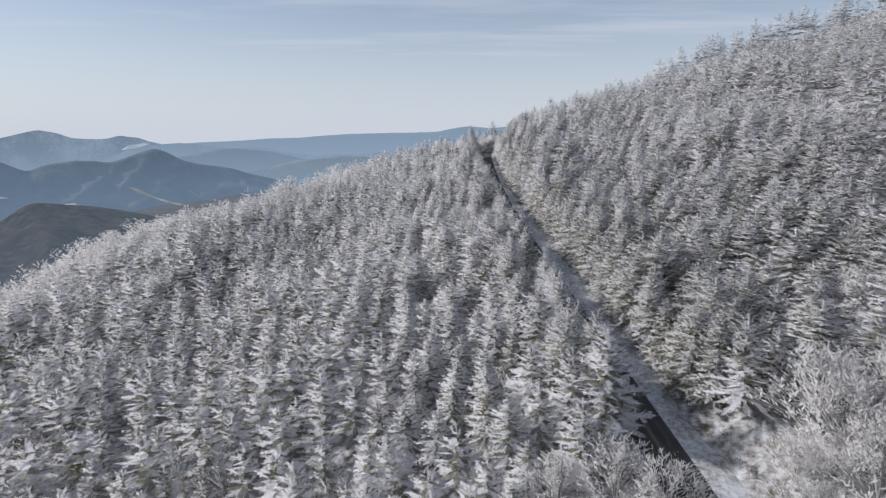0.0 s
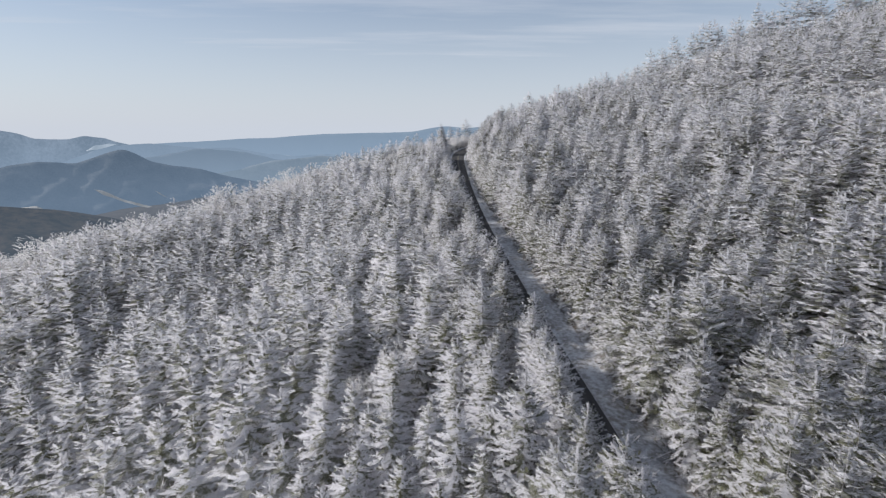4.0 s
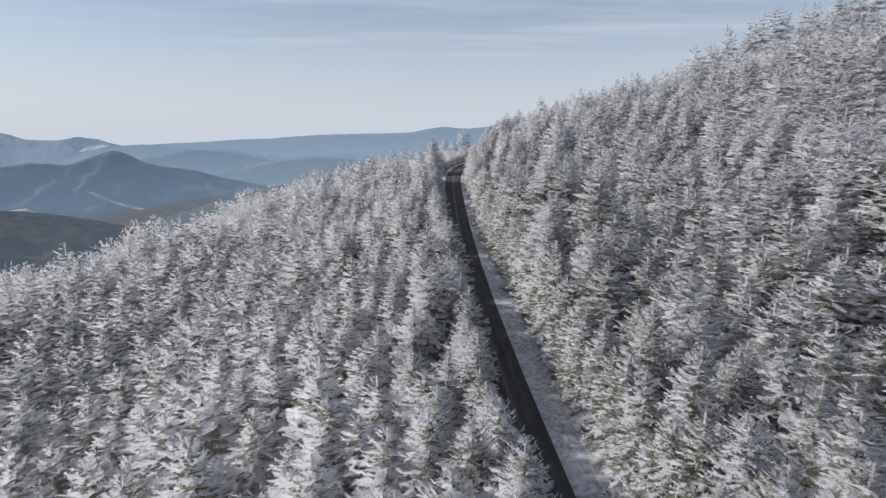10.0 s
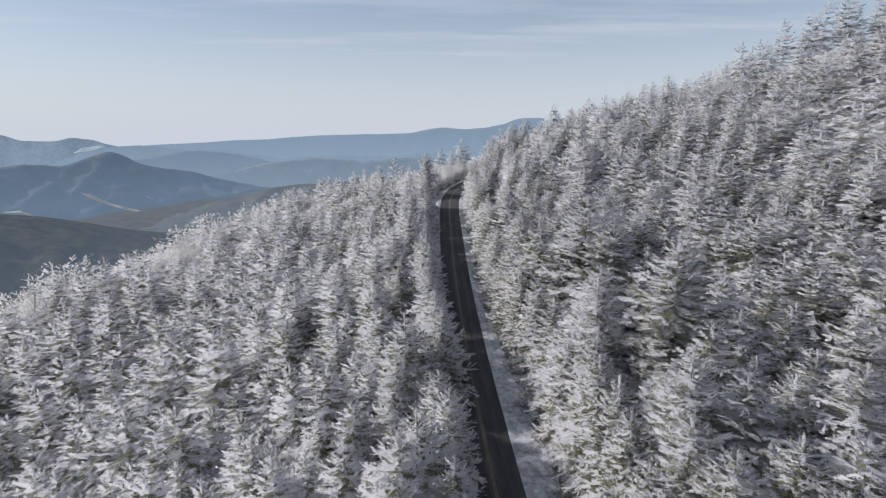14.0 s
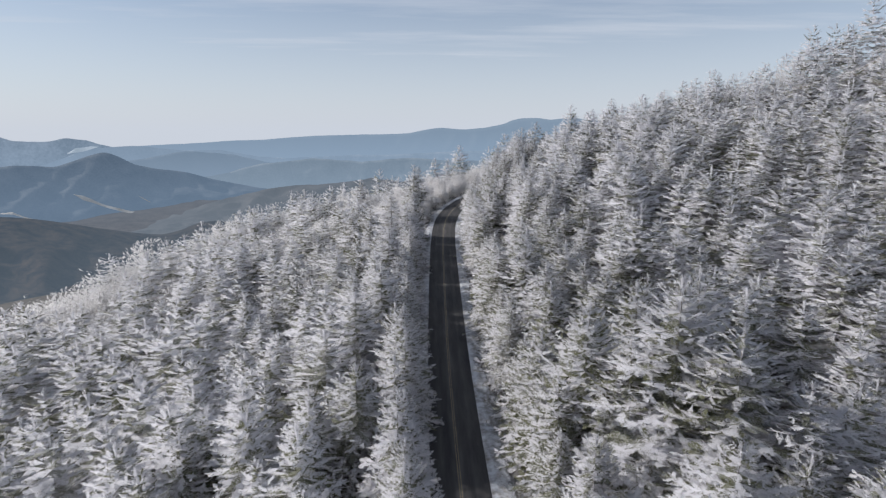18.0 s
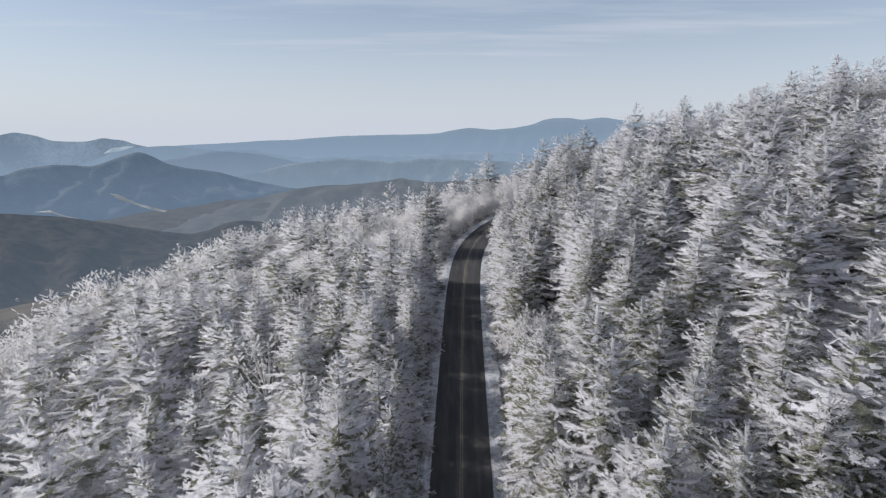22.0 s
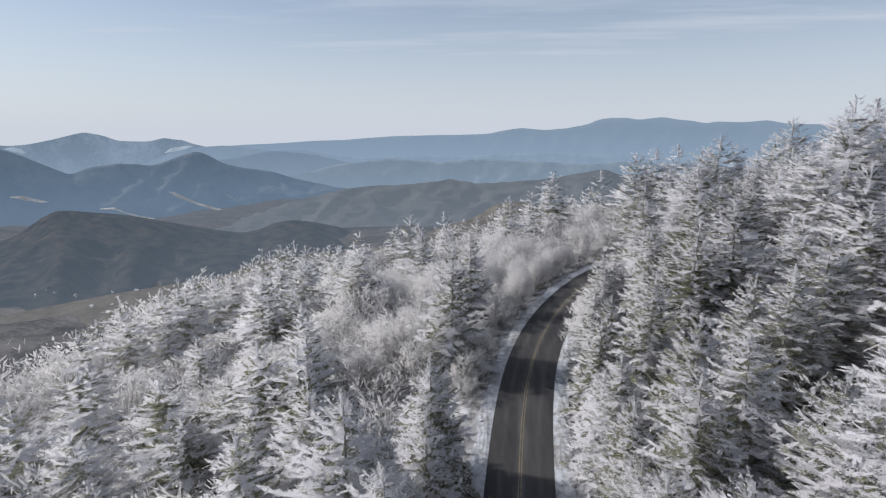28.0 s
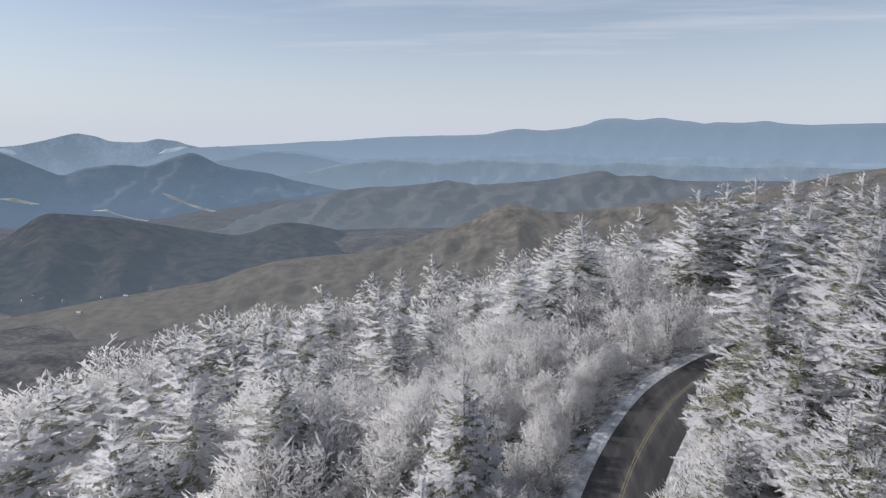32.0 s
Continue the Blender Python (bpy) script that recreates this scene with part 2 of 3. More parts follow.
def grid_faces(rows, cols):
    i = np.arange(rows * cols).reshape(rows, cols)
    return np.stack([i[:-1, :-1], i[:-1, 1:], i[1:, 1:], i[1:, :-1]], -1).reshape(-1, 4)


def ribbon(name, inner, outer, lift, mats, skirt=0.5, rough=0.0, first=0, last=None, seed=0, cols_across=2):
    """A strip along the road between two offsets, with sides that go down into the ground."""
    s = slice(first, last)
    c, sd, lv = LINE[s], SIDE[s], LEVEL[s]
    r = np.random.RandomState(seed)
    k = 7 if rough else cols_across
    offs = np.linspace(0, 1, k)
    edge_a = inner + rough * wave(c[:, 0] * 0, c[:, 1] + c[:, 0], 9, seed + 1) * (0.0 if abs(np.mean(inner)) < abs(np.mean(outer)) else 1)
    edge_b = outer + rough * wave(c[:, 0] * 0, c[:, 1] + c[:, 0], 7, seed + 2) * (0.0 if abs(np.mean(outer)) < abs(np.mean(inner)) else 1)
    cols = []
    for j, o in enumerate(offs):
        at = edge_a + (edge_b - edge_a) * o
        z = lv + lift + (r.uniform(-1, 1, len(c)) * 0.05 + 0.10 * math.sin(math.pi * o) if rough else 0)
        cols.append(np.column_stack([c + sd * at[:, None], z]))
    cols = [cols[0] - [0, 0, skirt]] + cols + [cols[-1] - [0, 0, skirt]]
    v = np.stack(cols, 1).reshape(-1, 3)
    f = grid_faces(len(c), len(cols))[:, ::-1]
    return mesh_object(name, v, f, mats, smooth=False)


# ---- ground: one sheet from the forest floor to the far valleys ----
def spaced(lo, hi, step, far_lo, far_hi):
    mid = list(np.arange(lo, hi + step, step))
    s, x = step, lo
    while x > far_lo:
        s *= 1.14
        x -= s
        mid.insert(0, max(x, far_lo))
    s, x = step, mid[-1]
    while x < far_hi:
        s *= 1.14
        x += s
        mid.append(min(x, far_hi))
    return np.array(mid)


gx, gy = spaced(-60, 120, 3.0, -4700, 4700), spaced(-40, 430, 3.0, -4500, 4900)
X, Y = np.meshgrid(gx, gy)
Z = land(X, Y)
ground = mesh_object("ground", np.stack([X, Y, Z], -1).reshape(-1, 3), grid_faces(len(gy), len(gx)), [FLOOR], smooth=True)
tagged(ground, "snow-dusted forest floor falling away to hazy bare valleys", "ground", kind="structure")

road = ribbon("road", -WIDTH / 2, WIDTH / 2, 0.06, [ASPHALT], cols_across=9)
road.data.attributes.new("across", "FLOAT", "POINT").data.foreach_set("value", np.tile(np.r_[-1.0, np.linspace(-1, 1, 9), 1.0], len(LINE)).astype(np.float32))
tagged(road, "dark wet asphalt two-lane mountain road curving between trees", "road", kind="structure")
for o in (-0.17, 0.07):
    line = ribbon("yellow_line", o, o + 0.10, 0.064, [YELLOW], skirt=0.003)
    tagged(line, "faded yellow centre line painted on the asphalt", "road marking", group="double centre line", kind="structure")
tagged(ribbon("shoulder_1", -WIDTH / 2 - 1.5, -WIDTH / 2, 0.05, [SNOW], 0.7, 0.25, seed=4), "thin snow on the gravel verge of the road", "shoulder", kind="structure")
tagged(ribbon("shoulder_2", WIDTH / 2, WIDTH / 2 + np.interp(LINE[:, 1], [60, 190, 215, 240, 330, 360], [4.3, 4.4, 3.2, 2.1, 1.8, 1.4]), 0.05, [SNOW], 0.7, 0.15, seed=8), "thin snow on the gravel verge below the bank", "shoulder", kind="structure")


# ---- far ridges ----
def ridge(name, profile, dist, depth, mat, label, foot=-450.0, rough=1.0, seed=1, away=1.0, eye=(16.0, 240.0, 74.0)):
    """A wooded ridge: its crest by bearing and height over the horizon as seen from eye, with folds down its near side."""
    az0, el0 = np.array(profile).T
    az = np.arange(az0[0], az0[-1], 0.2)
    el = np.interp(az, az0, el0)
    el = np.convolve(np.pad(el, 7, mode="edge"), np.hanning(8) / np.hanning(8).sum(), "same")[7:-7]
    r = np.random.RandomState(seed)
    s = az * math.pi / 180 * dist
    crest = eye[2] + dist * np.tan(np.radians(el)) + rough * dist / 4500 * (4 * wave(s, 0 * s, 600, seed) + 1.5 * wave(s, 0 * s, 170, seed + 1))
    rows = []
    for v in np.concatenate([[-0.15], np.linspace(0, 1, 26)]):
        # spurs run down from the crest with hollows between them
        spur = 1.3 - 1.6 * np.sqrt(0.03 + wave(s + 260 * v, v * 260 + 0 * s, 520, seed + 2) ** 2) - 0.8 * np.sqrt(0.05 + wave(s - 120 * v, v * 500 + 0 * s, 210, seed + 3) ** 2)
        swell = math.sin(math.pi * min(max(v, 0), 1)) ** 0.7
        d = dist - depth * (v + 0.13 * spur * swell)
        z = crest + (foot - crest) * (abs(v) ** 0.9) + (spur - 0.6) * 15 * rough * swell
        b = np.radians(az)
        rows.append(np.stack([eye[0] + away * d * np.sin(b), eye[1] + away * d * np.cos(b), eye[2] + away * (z - eye[2])], -1))
    ob = mesh_object(name, np.concatenate(rows), grid_faces(len(rows), len(az))[:, ::-1], [mat], smooth=True)
    HILLS.append(ob)
    return tagged(ob, label, "mountain", kind="structure")


HILLS = []
# colour of the haze glow put into the far ridges
HAZE_BLUE = (0.285, 0.39, 0.53, 1)
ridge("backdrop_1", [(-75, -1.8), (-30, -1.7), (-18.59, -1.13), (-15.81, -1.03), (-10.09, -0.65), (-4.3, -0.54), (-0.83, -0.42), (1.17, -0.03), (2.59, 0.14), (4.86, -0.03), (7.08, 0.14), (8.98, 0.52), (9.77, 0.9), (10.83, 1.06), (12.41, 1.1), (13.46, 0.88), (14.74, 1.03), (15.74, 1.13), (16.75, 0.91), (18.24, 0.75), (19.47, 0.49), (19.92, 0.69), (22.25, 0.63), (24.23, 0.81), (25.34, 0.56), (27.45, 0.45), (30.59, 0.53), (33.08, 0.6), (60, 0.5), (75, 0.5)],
      4640, 130, distance_stuff("ridge_air_1", (0.05, 0.06, 0.06, 1), (0.12, 0.12, 0.11, 1), HAZE_BLUE, 0.74, top=60.0, away=AWAY), "far blue mountain ridge under hazy sky", seed=11, rough=0.5, away=AWAY, eye=(13.0, 195.0, 72.0))
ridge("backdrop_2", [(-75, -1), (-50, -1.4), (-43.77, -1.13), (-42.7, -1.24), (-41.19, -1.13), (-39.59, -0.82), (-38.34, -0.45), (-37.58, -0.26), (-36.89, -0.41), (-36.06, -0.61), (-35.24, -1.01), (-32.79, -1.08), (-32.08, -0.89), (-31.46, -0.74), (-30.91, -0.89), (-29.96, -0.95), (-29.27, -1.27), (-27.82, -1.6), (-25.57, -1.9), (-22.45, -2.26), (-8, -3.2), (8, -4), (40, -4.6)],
      4480, 150, distance_stuff("ridge_air_2", (0.06, 0.07, 0.08, 1), (0.8, 0.8, 0.8, 1), HAZE_BLUE, 0.52, 0.004, 40.0, 0.60, away=AWAY), "blue-grey mountains with patches of snow", seed=21, away=AWAY, eye=(13.0, 195.0, 72.0))
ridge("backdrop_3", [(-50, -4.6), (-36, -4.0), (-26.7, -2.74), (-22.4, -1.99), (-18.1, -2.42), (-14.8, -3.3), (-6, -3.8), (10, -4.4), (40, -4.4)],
      4300, 170, distance_stuff("ridge_air_3", (0.05, 0.06, 0.07, 1), (0.13, 0.13, 0.13, 1), HAZE_BLUE, 0.58, top=-60.0, away=AWAY), "hazy blue wooded hills behind the valley", seed=31, away=AWAY, eye=(13.0, 195.0, 72.0))
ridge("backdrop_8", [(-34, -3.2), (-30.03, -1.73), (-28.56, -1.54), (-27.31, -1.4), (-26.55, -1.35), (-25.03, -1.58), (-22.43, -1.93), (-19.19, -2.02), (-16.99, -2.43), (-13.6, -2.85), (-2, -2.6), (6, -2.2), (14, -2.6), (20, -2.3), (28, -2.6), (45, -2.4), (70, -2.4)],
      4400, 120, distance_stuff("ridge_air_8", (0.04, 0.05, 0.06, 1), (0.34, 0.34, 0.34, 1), HAZE_BLUE, 0.66, top=0.0, away=AWAY), "pale blue wooded hills fading into haze", seed=81, rough=1.6, away=AWAY, eye=(13.0, 195.0, 72.0))
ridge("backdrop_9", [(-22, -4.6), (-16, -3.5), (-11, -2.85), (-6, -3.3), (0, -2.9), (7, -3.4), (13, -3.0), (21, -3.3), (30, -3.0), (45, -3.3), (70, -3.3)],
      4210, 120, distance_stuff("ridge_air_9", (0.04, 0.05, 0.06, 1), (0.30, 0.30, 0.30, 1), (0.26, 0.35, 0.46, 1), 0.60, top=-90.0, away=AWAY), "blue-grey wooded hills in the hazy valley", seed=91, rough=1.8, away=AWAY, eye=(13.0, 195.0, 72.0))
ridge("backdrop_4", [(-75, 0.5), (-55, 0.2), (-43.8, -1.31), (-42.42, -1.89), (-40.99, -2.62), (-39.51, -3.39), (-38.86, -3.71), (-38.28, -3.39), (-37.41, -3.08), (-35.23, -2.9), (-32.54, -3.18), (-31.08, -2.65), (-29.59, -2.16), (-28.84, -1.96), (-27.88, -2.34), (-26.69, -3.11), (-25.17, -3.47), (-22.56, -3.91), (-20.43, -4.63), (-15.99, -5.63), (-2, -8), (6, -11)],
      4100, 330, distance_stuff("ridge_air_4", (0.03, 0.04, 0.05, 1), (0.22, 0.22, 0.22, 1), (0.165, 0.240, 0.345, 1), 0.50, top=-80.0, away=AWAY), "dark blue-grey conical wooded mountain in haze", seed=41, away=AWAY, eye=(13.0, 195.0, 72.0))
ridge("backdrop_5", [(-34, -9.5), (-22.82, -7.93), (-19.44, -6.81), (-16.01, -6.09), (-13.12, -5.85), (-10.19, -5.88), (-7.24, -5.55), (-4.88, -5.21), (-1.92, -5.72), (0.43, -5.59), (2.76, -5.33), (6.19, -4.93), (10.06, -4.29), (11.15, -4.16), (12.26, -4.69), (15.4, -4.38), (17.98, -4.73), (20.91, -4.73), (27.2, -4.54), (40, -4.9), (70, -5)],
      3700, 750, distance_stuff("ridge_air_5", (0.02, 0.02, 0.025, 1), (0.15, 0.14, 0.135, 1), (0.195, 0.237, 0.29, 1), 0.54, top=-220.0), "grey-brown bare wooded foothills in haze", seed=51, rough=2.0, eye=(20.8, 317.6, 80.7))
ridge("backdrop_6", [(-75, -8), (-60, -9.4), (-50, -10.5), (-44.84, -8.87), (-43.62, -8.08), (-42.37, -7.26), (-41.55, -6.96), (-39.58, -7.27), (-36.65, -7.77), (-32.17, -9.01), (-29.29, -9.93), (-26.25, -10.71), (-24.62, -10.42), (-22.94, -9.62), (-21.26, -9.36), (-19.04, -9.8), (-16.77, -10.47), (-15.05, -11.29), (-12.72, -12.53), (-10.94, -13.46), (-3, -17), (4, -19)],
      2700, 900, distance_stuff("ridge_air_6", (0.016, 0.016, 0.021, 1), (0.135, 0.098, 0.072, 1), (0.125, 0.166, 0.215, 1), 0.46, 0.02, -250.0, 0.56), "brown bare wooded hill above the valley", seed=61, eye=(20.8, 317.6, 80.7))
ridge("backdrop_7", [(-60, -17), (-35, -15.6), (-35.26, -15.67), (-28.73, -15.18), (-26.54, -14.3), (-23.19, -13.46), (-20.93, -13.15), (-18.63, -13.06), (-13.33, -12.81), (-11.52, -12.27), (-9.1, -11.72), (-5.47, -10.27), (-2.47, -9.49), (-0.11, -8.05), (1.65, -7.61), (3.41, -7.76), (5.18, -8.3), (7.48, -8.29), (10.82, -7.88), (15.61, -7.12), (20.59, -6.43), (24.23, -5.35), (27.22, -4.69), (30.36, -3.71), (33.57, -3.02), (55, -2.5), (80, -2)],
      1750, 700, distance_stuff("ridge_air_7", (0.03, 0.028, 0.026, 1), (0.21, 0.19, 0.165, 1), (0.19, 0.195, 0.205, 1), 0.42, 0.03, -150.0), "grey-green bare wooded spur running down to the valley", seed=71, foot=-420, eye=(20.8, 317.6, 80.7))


def field(name, path, dist, mat, label, category="field", eye=(13.0, 195.0, 72.0)):
    """A pale field on a far slope. path: bearing, height over the horizon and thickness, in degrees."""
    az0, el0, th0 = np.array(path).T
    u = np.linspace(0, 1, 24)
    k = np.linspace(0, 1, len(az0))
    az, el = np.radians(np.interp(u, k, az0)), np.interp(u, k, el0)
    th = np.interp(u, k, th0) * (1 + 0.35 * wave(u * 90, 0 * u, 40, 5))
    rows = []
    for f, nearer in ((0.5, 0.0), (-0.5, 25.0)):
        e2 = np.radians(el + f * th)
        d = AWAY * (dist - nearer)
        rows.append(np.stack([eye[0] + d * np.sin(az), eye[1] + d * np.cos(az), eye[2] + d * np.tan(e2)], -1))
    return tagged(mesh_object(name, np.concatenate(rows), grid_faces(2, len(u))[:, ::-1], [mat]), label, category, kind="structure")


# pale fields, with the haze before them mixed in as a steady glow
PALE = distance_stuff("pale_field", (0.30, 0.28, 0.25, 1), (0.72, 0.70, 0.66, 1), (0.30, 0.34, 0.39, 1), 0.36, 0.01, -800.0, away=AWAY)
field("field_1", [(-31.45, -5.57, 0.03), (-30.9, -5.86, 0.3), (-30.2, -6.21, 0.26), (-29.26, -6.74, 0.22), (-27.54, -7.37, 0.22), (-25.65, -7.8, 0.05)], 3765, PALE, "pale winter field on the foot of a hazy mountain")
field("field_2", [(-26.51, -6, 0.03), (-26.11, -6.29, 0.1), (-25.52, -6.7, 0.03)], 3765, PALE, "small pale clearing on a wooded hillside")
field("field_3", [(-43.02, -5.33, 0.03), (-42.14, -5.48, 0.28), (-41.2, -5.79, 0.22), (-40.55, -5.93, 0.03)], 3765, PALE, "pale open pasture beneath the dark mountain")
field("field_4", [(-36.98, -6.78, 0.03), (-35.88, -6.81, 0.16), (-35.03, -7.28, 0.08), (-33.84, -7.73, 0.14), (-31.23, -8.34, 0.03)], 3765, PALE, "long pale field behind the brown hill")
# low cloud strips; most of their tone is haze painted in as emission
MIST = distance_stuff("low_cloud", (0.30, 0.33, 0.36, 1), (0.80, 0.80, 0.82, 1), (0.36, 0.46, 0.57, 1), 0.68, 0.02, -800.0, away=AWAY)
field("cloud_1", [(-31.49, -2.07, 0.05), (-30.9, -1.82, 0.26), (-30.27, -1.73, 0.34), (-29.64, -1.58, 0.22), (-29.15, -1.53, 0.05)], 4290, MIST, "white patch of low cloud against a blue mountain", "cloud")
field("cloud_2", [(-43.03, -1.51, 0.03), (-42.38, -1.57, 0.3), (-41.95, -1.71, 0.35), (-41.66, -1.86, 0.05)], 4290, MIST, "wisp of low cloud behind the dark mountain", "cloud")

WALL, n = material("far_house_paint")
g = n.noise(n.add("NewGeometry").outputs["Position"], 0.3, 3.0)
finish(n, n.mix(g, (0.60, 0.60, 0.58, 1), (0.75, 0.75, 0.74, 1)), 0.8)
ROOF, n = material("far_house_roof")
g = n.noise(n.add("NewGeometry").outputs["Position"], 0.3, 3.0)
finish(n, n.mix(g, (0.22, 0.21, 0.21, 1), (0.42, 0.42, 0.43, 1)), 0.7)


def valley_house(az, dist, w, l, h, turn):
    """A small gabled house: walls and an overhanging roof."""
    b = radians(az)
    x, y = 16 + dist * math.sin(b), 240 + dist * math.cos(b)
    down = [tree.ray_cast((x, y, 400), (0, 0, -1))[0] for tree in HILL_TREES]
    base = max(hit.z for hit in down if hit) if any(down) else float(land(np.array([x]), np.array([y]))[0])
    thing = new("valley_house")
    v = [(sx * w, sy * l, zz) for zz in (-3, h) for sx, sy in ((-1, -1), (1, -1), (1, 1), (-1, 1))]
    me = bpy.data.meshes.new("wall")
    me.from_pydata(v + [(0, -l, h * 1.7), (0, l, h * 1.7)], [], [(0, 1, 5, 4), (1, 2, 6, 5), (2, 3, 7, 6), (3, 0, 4, 7), (4, 5, 8), (6, 7, 9)])
    me.materials.append(WALL)
    wall = new("wall", me)
    e = 1.12
    top = [(-w * e, -l * e, h * 0.92), (0, -l * e, h * 1.78), (w * e, -l * e, h * 0.92), (-w * e, l * e, h * 0.92), (0, l * e, h * 1.78), (w * e, l * e, h * 0.92)]
    me = bpy.data.meshes.new("roof")
    me.from_pydata(top + [(a, c, d - 0.4) for a, c, d in top], [], [(0, 1, 4, 3), (1, 2, 5, 4), (6, 9, 10, 7), (7, 10, 11, 8), (0, 3, 9, 6), (2, 8, 11, 5), (0, 6, 7, 1), (1, 7, 8, 2), (3, 4, 10, 9), (4, 5, 11, 10)])
    me.materials.append(ROOF)
    roof = new("roof", me)
    wall.parent = roof.parent = thing
    thing.matrix_basis = pose(x, y, base, 0, 0, turn)
    return tagged(thing, "small white gabled house among bare valley woods", "house", group="houses in the valley")


HILL_TREES = [BVHTree.FromPolygons([v.co for v in ob.data.vertices], [tuple(p.vertices) for p in ob.data.polygons]) for ob in HILLS + [ground]]
for k, (az, dist) in enumerate([(-41.65, 2070), (-39.7, 1995), (-38.5, 1811), (-40.2, 1929), (-36.8, 1986), (-41.1, 2014), (-42.5, 2066), (-34.9, 1900)]):
    valley_house(az, dist, 3.4 + 0.5 * (k % 3), 5.5 + 0.9 * (k % 4), 3.6 + 0.4 * (k % 2), 37 * k)


# ---- trees ----
def unit(az):
    return np.array([math.cos(az), math.sin(az), 0.0])


def finger(p, q, w, belly=0.6):
    """One flat frond of foliage: slender at p, widest past its middle, pointed at q."""
    m = p + (q - p) * belly
    return [p, m - w, q, m + w]


def dressed(pieces, mats, heart, own, lift=0.6):
    """Winds every piece outwards and rounds its shading towards the crown as a whole; own: the share of its own tilt."""
    pieces, mats = np.array(pieces), np.array(mats)
    face = np.cross(pieces[:, 2] - pieces[:, 0], pieces[:, 3] - pieces[:, 1])
    face /= np.linalg.norm(face, axis=1)[:, None] + 1e-12
    mid = pieces.mean(1)
    out = mid - np.array([0, 0, heart])
    if heart == 0:
        out[:, 2] = lift * np.hypot(mid[:, 0], mid[:, 1]) + 0.004
    out /= np.linalg.norm(out, axis=1)[:, None] + 1e-9
    back = (face * out).sum(1) < 0
    pieces[back] = pieces[back][:, [0, 3, 2, 1]]
    face[back] *= -1
    n = out * (1 - own) + face * own
    return pieces, mats, n / (np.linalg.norm(n, axis=1)[:, None] + 1e-9)


def spruce_crown(seed, whorls, boughs, pairs, slim=1.0, bare=0.2, core=9, fat=1.0, heart=0.8, body=0.6, points=8, low=0.05):
    """Crown of a unit-high spruce: an inner cone of needles, and round it whorls of boughs that sweep up towards
    the top, each with paired rimed fronds. Returns the corners of its four-sided pieces and their materials (0: rime, 1: needles)."""
    r = np.random.RandomState(seed)
    pieces, mats = [], []

    def spread(h):
        return 0.355 * slim * (1.0 - h) ** 0.74 * (1.0 if h > 0.18 else 0.82 + h)
    lop, skew = r.uniform(0, 6.283), r.uniform(0.02, 0.14)
    for i in range(core):
        h = low + (0.92 - low) * ((i + r.uniform(0, 0.6)) / core) ** 0.95
        R = spread(h) * body
        m = max(4, int(points * (0.45 + 0.55 * (1 - h))))
        az = r.uniform(0, 6.283) + (np.arange(2 * m) + r.uniform(-0.25, 0.25, 2 * m)) * math.pi / m
        far = R * np.where(np.arange(2 * m) % 2 == 0, 0.55, 1.0) * r.uniform(0.75, 1.2, 2 * m) * (1 + skew * np.cos(az - lop))
        rim = np.stack([far * np.cos(az), far * np.sin(az), h + (0.75 * h - 0.42) * far + r.uniform(-0.008, 0.008, 2 * m)], -1)
        hub = np.array([0, 0, h + 0.02])
        for k in range(m):
            pieces.append([hub, rim[2 * k], rim[2 * k + 1], rim[(2 * k + 2) % (2 * m)]])
            mats.append(1 if r.rand() < heart else 0)
    for i in range(whorls):
        h = low + (0.985 - low) * ((i + r.uniform(0, 0.9)) / whorls) ** 0.90
        n_here = max(4, int(round(boughs * (0.55 + 0.6 * (1 - h)))))
        turn = r.uniform(0, 6.28)
        for j in range(n_here):
            az = turn + 6.283 * j / n_here + r.uniform(-0.4, 0.4)
            d, s = unit(az), unit(az + math.pi / 2)
            L = spread(h) * r.uniform(0.72, 1.18) * (1 + skew * math.cos(az - lop)) + 0.012
            rise = 0.66 * h - 0.06 + r.uniform(-0.22, 0.22)
            droop = 0.55 * (1 - h) + 0.05
            z0 = h + r.uniform(-0.022, 0.022)
            roll = r.uniform(-0.35, 0.35)
            green = bare * (1.45 - 0.9 * h)

            def at(x):
                return d * (L * x) + np.array([0, 0, z0 + L * (rise * x - droop * x * x + 0.26 * x**3)])
            for x0, x1 in ((0.2, 0.72), (0.60, 1.06)) if pairs > 2 else ((0.25, 1.06),):
                pieces.append(finger(at(x0), at(x1), (s + np.array([0, 0, roll + r.uniform(-0.3, 0.3)])) * L * 0.095 * fat, 0.62))
                mats.append(1 if r.rand() < green * 0.6 else 0)
            few = pairs if h < 0.8 else max(1, pairs - 2)
            for k in range(few):
                x = 0.30 + 0.66 * (k + r.uniform(0.1, 0.9)) / few
                for sg in (-1, 1):
                    ln = L * (0.40 - 0.20 * x) * r.uniform(0.5, 1.3) + 0.007
                    w = d * r.uniform(0.35, 0.9) + s * sg * r.uniform(0.5, 1.0) + np.array([0, 0, sg * roll * 0.6 + r.uniform(-0.30, 0.55)])
                    p0 = at(x)
                    side = d * 0.65 - s * sg * 0.55 + np.array([0, 0, r.uniform(-1.0, 1.0)])
                    pieces.append(finger(p0, p0 + w * ln, side * (ln * 0.21 * fat), r.uniform(0.5, 0.75)))
                    mats.append(1 if r.rand() < (0.14 + green * 1.5 if x < 0.55 else green * 0.7) else 0)
    for k in range(7):
        q = np.array([0, 0, 0.84 + 0.018 * k])
        pieces.append(finger(q, np.array([r.uniform(-.012, .012), r.uniform(-.012, .012), min(q[2] + 0.11, 1.0) + 0.02 * r.rand()]), unit(k * 0.9) * 0.010))
        mats.append(0)
